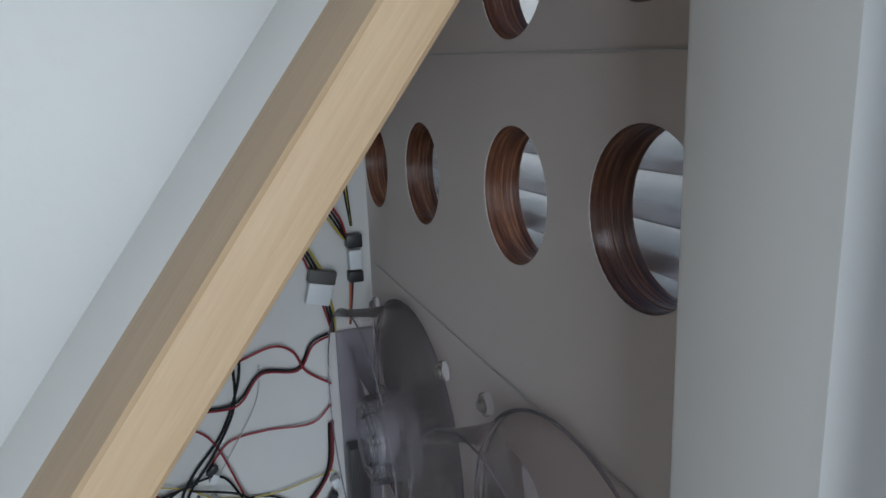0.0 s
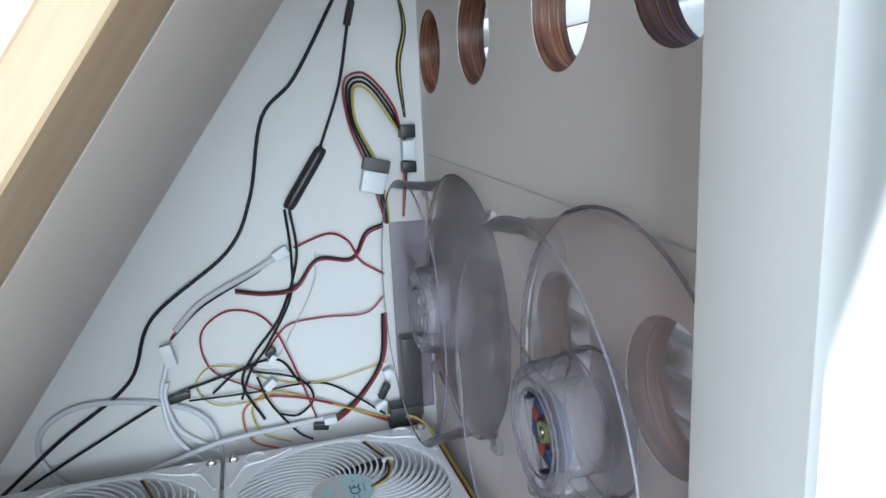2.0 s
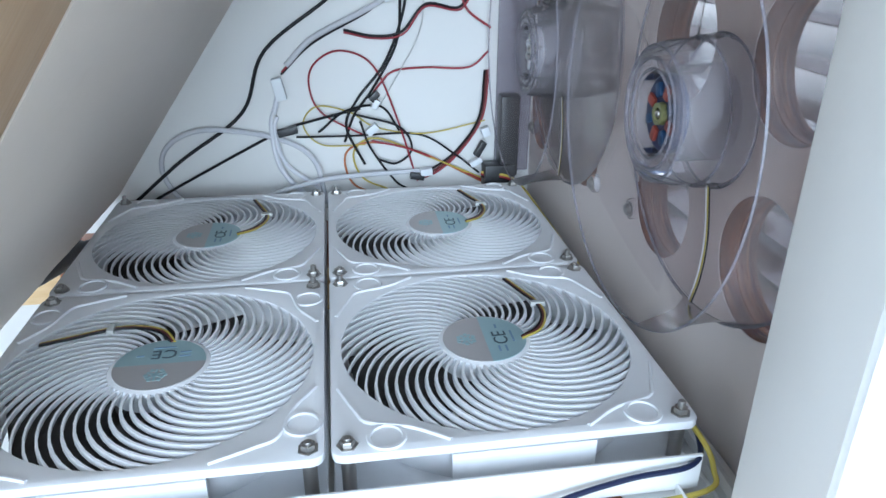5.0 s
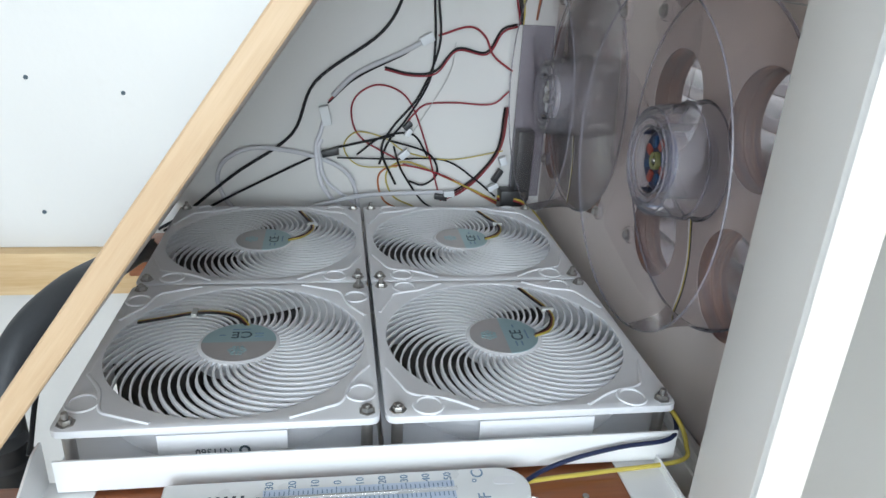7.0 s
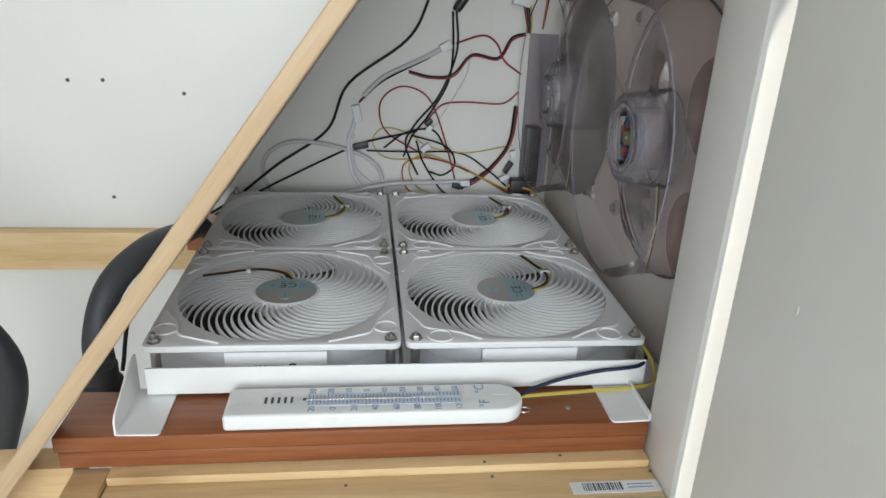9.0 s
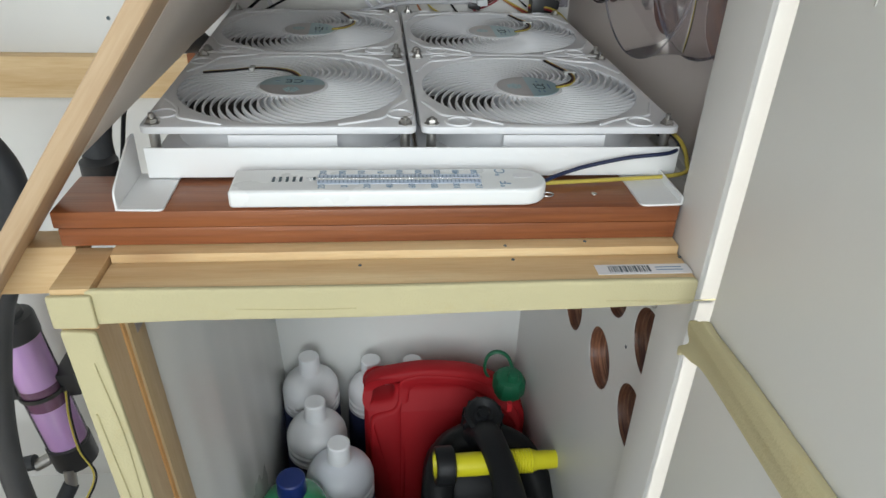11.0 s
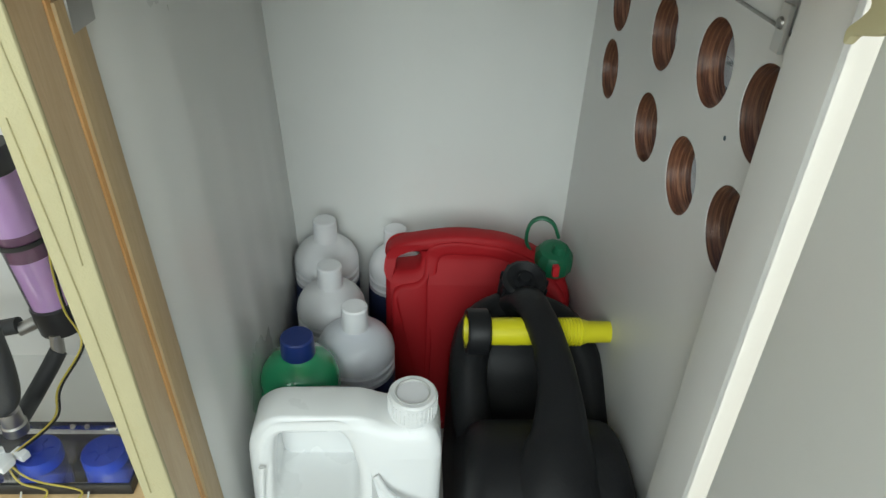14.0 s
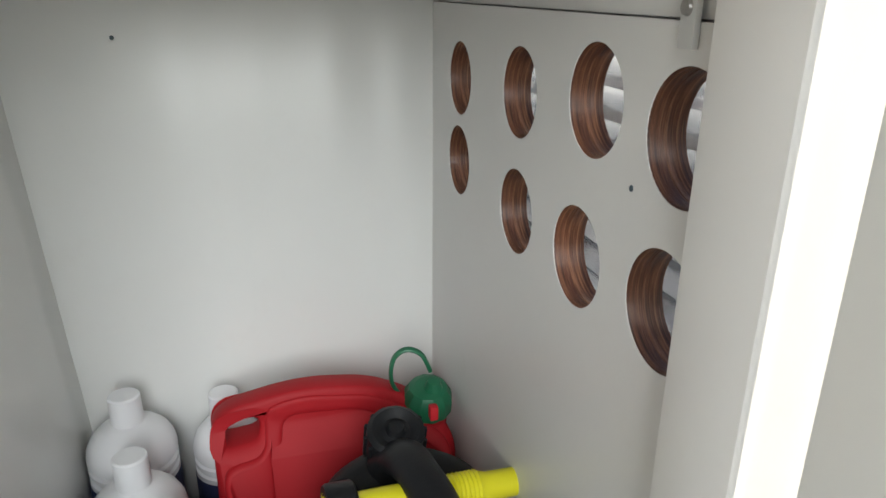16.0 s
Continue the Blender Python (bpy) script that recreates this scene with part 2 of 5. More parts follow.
ALU = material("bare_aluminium", (0.75, 0.76, 0.78), 0.22, metal=1.0, vary=0.06, scale=30)
BLACK = material("black_plastic", (0.022, 0.022, 0.024), 0.4, vary=0.15)
BLACK_CAN = material("black_moulded_plastic", (0.011, 0.0115, 0.013), 0.48, vary=0.2, scale=20, bump=0.12, bump_scale=300, spec=0.25)
RUBBER = material("black_rubber_hose", (0.028, 0.03, 0.034), 0.55, vary=0.2, bump=0.15, bump_scale=250)
WIRE_BLACK = material("black_wire", (0.010, 0.010, 0.012), 0.5, spec=0.25)
WIRE_NAVY = material("dark_blue_wire", (0.014, 0.02, 0.06), 0.45, spec=0.3)
WIRE_RED = material("red_wire", (0.27, 0.018, 0.03), 0.45)
WIRE_MAROON = material("dark_maroon_wire", (0.13, 0.03, 0.028), 0.45)
WIRE_YELLOW = material("yellow_wire", (0.5, 0.4, 0.07), 0.45)
WIRE_ORANGE = material("orange_brown_wire", (0.45, 0.16, 0.06), 0.45)
WIRE_WHITE = material("white_wire", (0.7, 0.7, 0.74), 0.4)
SLEEVE = clear_plastic("milky_sleeve", (0.9, 0.9, 0.94), haze=0.7, haze_colour=(0.84, 0.84, 0.88), rough=0.2)
CONNECTOR = material("white_nylon_connector", (0.74, 0.76, 0.78), 0.4)
RED_CAN = material("red_moulded_plastic", (0.38, 0.010, 0.016), 0.6, vary=0.1, scale=9, bump=0.05, bump_scale=200, spec=0.28)
GREEN_CAP = material("green_plastic_cap", (0.012, 0.13, 0.06), 0.42, vary=0.12)
YELLOW = material("yellow_spout_plastic", (0.72, 0.66, 0.02), 0.42, vary=0.06)
BOTTLE_WHITE = material("white_bottle_plastic", (0.8, 0.8, 0.82), 0.35, vary=0.03)
BOTTLE_FROST = material("translucent_bottle_plastic", (0.7, 0.72, 0.78), 0.3, vary=0.05)
BOTTLE_GREEN = material("green_translucent_bottle", (0.03, 0.3, 0.13), 0.12, vary=0.15, coat=0.5)
CAP_BLUE = material("dark_blue_cap", (0.012, 0.03, 0.16), 0.35, vary=0.1)
LABEL_NAVY = material("navy_label", (0.03, 0.04, 0.1), 0.4)
LABEL_PAPER = material("white_paper_label", (0.8, 0.8, 0.82), 0.5, vary=0.02)
LABEL_CYAN = material("blue_label_print", (0.012, 0.09, 0.36), 0.35, vary=0.05)
LABEL_SKY = material("light_blue_label_print", (0.3, 0.5, 0.75), 0.35, vary=0.1)
PUMP_BLUE = material("blue_pump_cover", (0.015, 0.07, 0.6), 0.4, vary=0.1)
COOLANT = material("lilac_coolant_tube", (0.68, 0.42, 0.76), 0.12, vary=0.06, coat=0.6)
COOLANT_DARK = material("dark_lilac_band", (0.2, 0.08, 0.16), 0.15, vary=0.1, coat=0.6)
SILICONE = material("grey_silicone", (0.55, 0.55, 0.53), 0.5)
COIL_BLUE = material("blue_coil_lacquer", (0.02, 0.06, 0.15), 0.4)
COIL_OLIVE = material("olive_bearing", (0.2, 0.2, 0.08), 0.4)
COPPER = material("copper_winding", (0.42, 0.1, 0.075), 0.4, metal=0.5)


# ---- mesh helpers ----
def smooth(mesh, angle=35):
    mesh.polygons.foreach_set("use_smooth", [True] * len(mesh.polygons))
    mesh.set_sharp_from_angle(angle=radians(angle))


def mesh_of(bm, name, mat, angle=35):
    bmesh.ops.recalc_face_normals(bm, faces=bm.faces)
    me = bpy.data.meshes.new(name)
    bm.to_mesh(me)
    bm.free()
    me.materials.append(mat)
    smooth(me, angle)
    return me


def thing(name, at, label, category, group="", kind=""):
    ob = new(name)
    ob.empty_display_size = 0.02
    ob.location = at
    return tagged(ob, label, category, group, kind)


def part(name, bm, mat, parent=None, label="", at=None, angle=35):
    """Links a bmesh as one mesh object; its coordinates are the parent's."""
    me = bm if isinstance(bm, bpy.types.Mesh) else mesh_of(bm, name, mat, angle)
    ob = new(name, me)
    ob.parent = parent
    if at is not None:
        ob.matrix_basis = at
    if label:
        ob["label"] = label
    return ob


def solid(name, bm, mat, label, category, kind="", group="", at=None):
    ob = part(name, bm, mat, None, "", at)
    return tagged(ob, label, category, group, kind)


def box(lo, hi, bevel=0.0, seg=2, bm=None):
    bm2 = bmesh.new()
    c = [(a + b) / 2 for a, b in zip(lo, hi)]
    bmesh.ops.create_cube(bm2, size=1.0, matrix=Matrix.Translation(c) @ Matrix.Diagonal((*[b - a for a, b in zip(lo, hi)], 1)))
    if bevel:
        bmesh.ops.bevel(bm2, geom=bm2.edges[:], offset=bevel, segments=seg, affect="EDGES", profile=0.6)
    return join(bm, bm2)


def join(bm, extra, m=None):
    if m is not None:
        bmesh.ops.transform(extra, matrix=m, verts=extra.verts)
    if bm is None:
        return extra
    me = bpy.data.meshes.new("tmp")
    extra.to_mesh(me)
    extra.free()
    bm.from_mesh(me)
    bpy.data.meshes.remove(me)
    return bm


def lathe(profile, seg=40, m=None, bm=None):
    """Turns a profile of (radius, height) about z."""
    b = bmesh.new()
    rings = []
    for r, z in profile:
        if r < 1e-6:
            rings.append([b.verts.new((0, 0, z))])
        else:
            rings.append([b.verts.new((r * math.cos(2 * math.pi * i / seg), r * math.sin(2 * math.pi * i / seg), z)) for i in range(seg)])
    for p, q in zip(rings, rings[1:]):
        for i in range(seg):
            j = (i + 1) % seg
            if len(p) == 1 and len(q) == 1:
                continue
            if len(p) == 1:
                b.faces.new((p[0], q[i], q[j]))
            elif len(q) == 1:
                b.faces.new((p[i], p[j], q[0]))
            else:
                b.faces.new((p[i], p[j], q[j], q[i]))
    if m is not None:
        bmesh.ops.transform(b, matrix=m, verts=b.verts)
    return join(bm, b)


def glide(points, steps=8):
    """Catmull-Rom through the points."""
    P = [Vector(p) for p in points]
    P = [P[0] * 2 - P[1]] + P + [P[-1] * 2 - P[-2]]
    out = []
    for i in range(1, len(P) - 2):
        a, b, c, d = P[i - 1:i + 3]
        for k in range(steps):
            t = k / steps
            out.append(0.5 * ((2 * b) + (c - a) * t + (2 * a - 5 * b + 4 * c - d) * t * t + (3 * b - a - 3 * c + d) * t ** 3))
    out.append(P[-2])
    return out


def tube(points, r, seg=8, steps=8, flat=1.0, bm=None, radii=None, up=(0, 0, 1)):
    """A closed tube that glides through the points; flat squeezes it across."""
    line = glide(points, steps) if steps else [Vector(p) for p in points]
    b = bmesh.new()
    rings = []
    side = None
    for i, p in enumerate(line):
        d = (line[min(i + 1, len(line) - 1)] - line[max(i - 1, 0)]).normalized()
        if side is None:
            side = d.cross(Vector(up))
            if side.length < 1e-3:
                side = d.cross(Vector((1, 0, 0)))
        side = (side - d * side.dot(d)).normalized()
        over = d.cross(side)
        rr = r
        if radii:
            f = i / (len(line) - 1) * (len(radii) - 1)
            k = min(int(f), len(radii) - 2)
            rr = radii[k] + (radii[k + 1] - radii[k]) * (f - k)
        rings.append([b.verts.new(p + rr * (math.cos(2 * math.pi * j / seg) * side + flat * math.sin(2 * math.pi * j / seg) * over)) for j in range(seg)])
    for p, q in zip(rings, rings[1:]):
        for j in range(seg):
            k = (j + 1) % seg
            b.faces.new((p[j], p[k], q[k], q[j]))
    b.faces.new(rings[0][::-1])
    b.faces.new(rings[-1])
    return join(bm, b)


def outline(loops, thick, bevel=0.0, res=3):
    """A plate with holes: loops of (x, y), the first outer; it stands from -thick/2 to thick/2 in z, its edges rounded by bevel."""
    b = bmesh.new()
    fixed = []
    for n, pts in enumerate(loops):
        clean = [Vector(p) for i, p in enumerate(pts) if (Vector(p) - Vector(pts[i - 1])).length > 1e-6]
        area = sum(p.x * q.y - q.x * p.y for p, q in zip(clean, clean[1:] + clean[:1]))
        fixed.append(clean if (area > 0) == (n == 0) else clean[::-1])

    def inset(pts, d):
        out = []
        for i, p in enumerate(pts):
            u = (p - pts[i - 1]).normalized()
            v = (pts[(i + 1) % len(pts)] - p).normalized()
            m = Vector((-u.y - v.y, u.x + v.x)) / 2
            out.append(p + m * d / max(m.length_squared, 0.4))
        return out

    if bevel:
        steps = [(bevel * (1 - math.cos(k * math.pi / 2 / res)), thick / 2 - bevel + bevel * math.sin(k * math.pi / 2 / res)) for k in range(res + 1)]
    else:
        steps = [(0.0, thick / 2)]
    levels = [(d, -z) for d, z in steps[::-1]] + steps
    caps = {0: [], len(levels) - 1: []}
    for pts in fixed:
        rings = [[b.verts.new((q.x, q.y, z)) for q in inset(pts, d)] for d, z in levels]
        for p, q in zip(rings, rings[1:]):
            for i in range(len(p)):
                j = (i + 1) % len(p)
                b.faces.new((p[i], p[j], q[j], q[i]))
        for k in caps:
            caps[k].append(rings[k])
    for k, rings in caps.items():
        flat = [v for r in rings for v in r]
        for tri in tessellate_polygon([[Vector((v.co.x, v.co.y, 0)) for v in r] for r in rings]):
            try:
                b.faces.new([flat[i] for i in tri])
            except ValueError:
                pass
    return b


def lettering(text, size, m, extrude=0.0001):
    cu = bpy.data.curves.new("lettering", "FONT")
    cu.body = text
    cu.size = size
    cu.align_x = cu.align_y = "CENTER"
    cu.extrude = extrude
    cu.resolution_u = 3
    ob = bpy.data.objects.new("lettering", cu)
    me = bpy.data.meshes.new_from_object(ob)
    b = bmesh.new()
    b.from_mesh(me)
    bmesh.ops.transform(b, matrix=m, verts=b.verts)
    bpy.data.objects.remove(ob)
    bpy.data.curves.remove(cu)
    bpy.data.meshes.remove(me)
    return b


def rounded(loop, r, n=5):
    """Rounds the corners of a loop of (x, y) or (x, y, radius)."""
    out = []
    for i, p in enumerate(loop):
        a, c = Vector(loop[i - 1][:2]), Vector(loop[(i + 1) % len(loop)][:2])
        b = Vector(p[:2])
        rr = p[2] if len(p) > 2 else r
        u, v = a - b, c - b
        k = min(rr, u.length * 0.48, v.length * 0.48)
        s, e = b + u.normalized() * k, b + v.normalized() * k
        for j in range(n + 1):
            t = j / n
            q = s * (1 - t) ** 2 + b * 2 * t * (1 - t) + e * t * t
            out.append((q.x, q.y))
    return out


XZ = Matrix(((1, 0, 0, 0), (0, 0, -1, 0), (0, 1, 0, 0), (0, 0, 0, 1)))  # plate (x, y) -> world (x, z)
YZ = Matrix(((0, 0, 1, 0), (1, 0, 0, 0), (0, 1, 0, 0), (0, 0, 0, 1)))  # plate (x, y) -> world (y, z)


def turned(bm, m):
    bmesh.ops.transform(bm, matrix=m, verts=bm.verts)
    return bm


# ---- the place ----
FLOOR = 0.05
TOP = 1.62

ground = solid("ground", box((-40, -40, -0.06), (40, 40, 0.0)), FLOORING, "grey concrete ground before the cabinet", "ground", "structure")
solid("floor", box((-0.95, -0.095, 0.004), (0.45, 0.405, FLOOR)), PAINT_GREY, "off-white cabinet floor board", "floor", "structure")
solid("wall_back", box((-0.95, 0.405, 0.0), (0.45, 0.425, TOP)), PAINT, "white painted back wall of the cabinet", "wall", "structure")
solid("wall_back_lower", box((-0.19, 0.386, FLOOR), (0.30, 0.402, 0.70), 0.001), PAINT_STREAKED, "white back panel of the lower compartment", "wall", "structure")
solid("wall_left", box((-0.97, -0.6, 0.0), (-0.95, 0.425, TOP)), PAINT, "white side wall of the plumbing bay", "wall", "structure")
# never in view: edges placed so the sun reaches only the front stile
solid("ceiling", box((-0.97, -0.9, TOP), (0.37, 0.425, TOP + 0.02)), PAINT, "unseen white board overhead, sized to block the sun", "ceiling", "structure")


def bored_wall(name, x, depth, y0, y1, z0, z1, holes, r, label):
    """A thick board in the plane x with round bores; each bore's lining is a part."""
    loops = [[(y0, z0), (y1, z0), (y1, z1), (y0, z1)]]
    for y, z in holes:
        if y - r > y0 and y + r < y1:
            loops.append([(y + r * math.cos(a * math.pi / 24), z + r * math.sin(a * math.pi / 24)) for a in range(48)])
    b = turned(outline(loops, depth), Matrix.Translation((x + depth / 2, 0, 0)) @ YZ)
    ob = solid(name, b, (PAINT_WARM if "upper" in name else PAINT), label, "wall", "structure")
    lining = bmesh.new()
    prof = [(r * 1.0, 0.0005), (r * 0.985, 0.002), (r * 0.985, depth * 0.45), (r * 0.975, depth * 0.47), (r * 0.978, depth * 0.7), (r * 0.97, depth * 0.72), (r * 0.97, depth - 0.0005), (r * 1.0, depth - 0.0004)]
    lathe(prof, 48, Matrix(((0, 0, 1, 0), (1, 0, 0, 0), (0, 1, 0, 0), (0, 0, 0, 1))), lining)
    me = mesh_of(lining, "bore_lining", LAMINATE)
    for y, z in holes:
        part("bore_lining", me, LAMINATE, ob, at=Matrix.Translation((x, y, z)) @ Matrix.Rotation(random.uniform(-0.4, 0.4), 4, "X"))
    ob.children[0]["label"] = "brown laminated timber inside the bore"
    return ob


UPPER_Y = (0.0125, 0.1155, 0.2535, 0.3695)
LOWER_HOLES = ((-0.024, 0.629), (0.058, 0.633), (0.1635, 0.623), (0.297, 0.617), (-0.021, 0.548), (0.0665, 0.543), (0.161, 0.5415), (0.2975, 0.547))
bored_wall("wall_right_upper", 0.203, 0.021, -0.0495, 0.405, 0.677, TOP, [(y, z + drop) for y, drop in zip(UPPER_Y, (0.004, 0.0, -0.002, -0.006)) for z in (0.871, 0.965, 1.140, 1.249)], 0.0345, "white thick side wall with rows of bored holes")
bored_wall("wall_right_lower", 0.181, 0.021, -0.0600, 0.386, FLOOR, 0.676, LOWER_HOLES, 0.030, "white lower side wall with rows of bored holes")

# metal louvre outside the bores
louvre = thing("louvre_grille", (0.25, 0.17, 0.85), "bright aluminium louvre grille outside the bored wall", "grille")
for z in [0.42 + 0.022 * i for i in range(46)]:
    b = box((-0.017, -0.24, -0.0007), (0.017, 0.24, 0.0007))
    part("slat", b, ALU, louvre, at=Matrix.Translation((0, 0, z - 0.85)) @ Matrix.Rotation(radians(-46), 4, "Y"))
# unseen wall added behind the camera, its opening set round the fill lamp
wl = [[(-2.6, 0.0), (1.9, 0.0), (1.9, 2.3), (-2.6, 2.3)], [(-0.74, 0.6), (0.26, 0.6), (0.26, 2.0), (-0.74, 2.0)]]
solid("wall_room", turned(outline(wl, 0.12), Matrix.Translation((0, -1.86, 0)) @ XZ), PAINT, "unseen white wall added round the fill lamp's opening", "wall", "structure")

# front frame
solid("wall_front_right", box((0.167, -0.098, 0.0), (0.235, -0.051, TOP), 0.002), PAINT, "white front stile beside the cabinet opening", "post", "structure")

door = thing("door_1", (0.156, -0.138, 0.03), "off-white cabinet door standing open with a torn foam seal", "door", kind="structure")
part("door_leaf", box((0, -0.74, 0), (0.037, 0, TOP - 0.06), 0.0012), PAINT_GREY, door)
fb = rounded([(-0.73, 0.682), (-0.03, 0.684), (-0.012, 0.683), (0.0, 0.678), (0.012, 0.675), (0.016, 0.669), (0.018, 0.676), (0.010, 0.683), (0.006, 0.688), (0.012, 0.692), (0.013, 0.699), (0.006, 0.702), (-0.002, 0.709), (-0.012, 0.708), (-0.05, 0.7105), (-0.3, 0.7115), (-0.73, 0.712)], 0.003, 3)
part("foam_seal", turned(outline([fb], 0.005, 0.0012, 2), Matrix.Translation((-0.0026, 0, 0)) @ YZ), FOAM, door, "torn pale yellow foam tape")
part("scratch", box((-0.0004, -0.0500, 0.888), (0.0004, -0.0490, 0.892), 0.0002), SILICONE, door, "small grey scratch")

# pine frame round the lower opening
solid("rail_back", box((-0.1895, -0.0655, 0.712), (0.166, -0.035, 0.744), 0.0012), PINE_X, "pine rail under the hardwood beam", "rail", "structure")
rail = thing("front_rail", (-0.02, -0.082, 0.714), "pine front rail faced with pale foam tape", "rail", kind="structure")
part("timber", box((-0.1695, -0.0135, 0.0055), (0.186, 0.016, 0.0245), 0.001), PINE_X, rail)
ff = rounded([(-0.1745, 0.003), (-0.12, 0.0042), (-0.02, 0.0035), (0.06, 0.0052), (0.12, 0.0058), (0.1865, 0.0075), (0.1865, 0.026), (0.1, 0.0262), (0.0, 0.0255), (-0.1, 0.0262), (-0.1745, 0.027)], 0.004, 4)
part("foam_seal", turned(outline([ff], 0.004, 0.0014, 2), Matrix.Translation((0, -0.0155, 0)) @ XZ), FOAM, rail, "wrinkled pale yellow foam tape")
for x in (-0.192, 0.03):
    part("wrinkle", tube([(x + 0.1, -0.0176, 0.012), (x + 0.14, -0.0178, 0.0105), (x + 0.17, -0.0176, 0.0108)], 0.0006, 6, flat=0.6), FOAM, rail)

LEAN = 0.055


def leaning(bm, base):
    """The left post and side panel lean a little: their feet stand nearer the middle."""
    for v in bm.verts:
        v.co.x += (0.71 - base - v.co.z) * LEAN
    return bm


stile = thing("post_left", (-0.204, -0.0815, FLOOR), "leaning pine post faced with pale foam tape", "post", kind="structure")
part("timber", leaning(box((-0.0075, -0.0150, 0.0), (0.0083, 0.0195, 0.662), 0.001), FLOOR), PINE_Z, stile)
part("back_edge", leaning(box((0.0040, 0.0196, 0.0), (0.0092, 0.0255, 0.655), 0.0008), FLOOR), PINE_EDGE, stile, "orange pine edge strip")
part("end_block", box((-0.0090, -0.0170, 0.6635), (0.0132, 0.030, 0.6915), 0.0012), PINE_X, stile, "sawn end-grain block")
sf = rounded([(-0.0090, 0.0), (0.0112, 0.0), (0.0120, 0.2), (0.0106, 0.4), (0.0122, 0.55), (0.0112, 0.662), (-0.0085, 0.664), (-0.0095, 0.5), (-0.0086, 0.3)], 0.003, 3)
part("foam_seal", leaning(turned(outline([sf], 0.004, 0.0013, 2), Matrix.Translation((0, -0.0171, 0)) @ XZ), FLOOR), FOAM, stile, "wrinkled pale yellow foam tape")
part("foam_end", box((-0.0105, -0.0208, 0.6665), (0.0140, -0.0172, 0.6885), 0.0016, 3), FOAM, stile, "cut end of the foam tape")

for z0, z1, x0 in ((0.06, 0.30, 0.002), (0.34, 0.60, -0.003), (0.52, 0.64, 0.006)):
    part("wrinkle", leaning(tube([(x0, -0.0196, z0), (x0 + 0.002, -0.0198, (z0 + z1) / 2), (x0 - 0.001, -0.0196, z1)], 0.0007, 6, flat=0.6), FLOOR), FOAM, stile)

# left panel of the lower compartment
solid("edge_lipping", leaning(box((-0.2066, -0.0575, FLOOR), (-0.1930, -0.032, 0.6895), 0.0008), 0.0), wood("tan_lipping", (0.62, 0.48, 0.30), (0.48, 0.35, 0.19), "z"), "tan wooden lipping on the side panel's edge", "trim", "structure")
solid("wall_left_lower", leaning(box((-0.206, -0.0555, FLOOR), (-0.194, 0.386, 0.689), 0.001), 0.0), PAINT_STREAKED, "grey-white side panel of the lower compartment", "wall", "structure")
solid("corner_plate", box((-0.1925, -0.048, 0.672), (-0.1905, -0.02, 0.689), 0.0004), STEEL, "small zinc corner plate on the side panel", "bracket")
hinge = thing("hinge_bracket", (0.1785, -0.021, 0.6695), "zinc angle bracket screwed to the side wall", "bracket")
part("plate", box((-0.0012, -0.0045, -0.004), (0.0020, 0.0055, 0.0225), 0.0005), SILICONE, hinge)
part("screw", lathe([(0, 0.0022), (0.003, 0.0015), (0.0036, 0)], 16, Matrix.Translation((-0.0012, 0.001, 0.012)) @ Matrix.Rotation(radians(-90), 4, "Y")), STEEL, hinge)
for y, z in ((0.0135, 0.598), (-0.036, 0.44)):
    solid("screw_hole", lathe([(0, 0.0006), (0.0016, 0.0004), (0.002, -0.001)], 12, Matrix.Translation((0.181, y, z)) @ Matrix.Rotation(radians(-90), 4, "Y")), INK, "dark screw hole in the white wall", "screw hole", group="screw holes")
solid("screw_hole", lathe([(0, 0.0006), (0.0018, 0.0004), (0.0022, -0.001)], 12, Matrix.Translation((-0.097, 0.386, 0.647)) @ Matrix.Rotation(radians(90), 4, "X")), INK, "dark screw hole in the white wall", "screw hole", group="screw holes")
for x, z in ((-0.235, 0.904), (-0.328, 0.778), (-0.23, 0.775), (-0.323, 0.917), (-0.361, 0.916)):
    solid("screw_hole", lathe([(0, 0.0006), (0.0022, 0.0004), (0.0026, -0.001)], 12, Matrix.Translation((x, 0.405, z)) @ Matrix.Rotation(radians(90), 4, "X")), INK, "dark screw hole in the white wall", "screw hole", group="screw holes")

# shelf between the compartments
solid("shelf", box((-0.193, -0.02, 0.6965), (0.183, 0.404, 0.7015), 0.001), PAINT_GREY, "white shelf board under the fans", "shelf", "structure")
solid("ledge", box((0.1838, -0.048, 0.6765), (0.2025, 0.404, 0.768), 0.002), PAINT, "white ledge along the side wall", "ledge", "structure")
solid("rear_ledge", box((-0.2, 0.372, 0.702), (0.183, 0.404, 0.768), 0.002), PAINT, "white ledge along the back wall", "ledge", "structure")
solid("rear_beam", box((-0.225, 0.315, 0.7445), (0.183, 0.3705, 0.768), 0.0012), HARDWOOD, "red-brown hardwood beam under the rear fans", "beam", "structure")
solid("rear_packer", box((-0.2, 0.315, 0.702), (0.183, 0.3705, 0.744), 0.001), PINE_X, "pine packer under the rear beam", "packer", "structure")
beam = thing("hardwood_beam", (-0.03, -0.03, 0.7445), "oiled red-brown hardwood beam carrying the fans", "beam")
part("upper_lath", box((-0.192, -0.026, 0.0125), (0.1955, 0.026, 0.0235), 0.0012), HARDWOOD, beam)
part("lower_lath", box((-0.190, -0.0255, 0.0), (0.1955, 0.026, 0.0122), 0.0012), HARDWOOD, beam)
solid("side_rail", box((-0.34, -0.052, 0.708), (-0.2140, -0.030, 0.742), 0.001), PINE_X, "pine rail running on past the post", "rail", "structure")
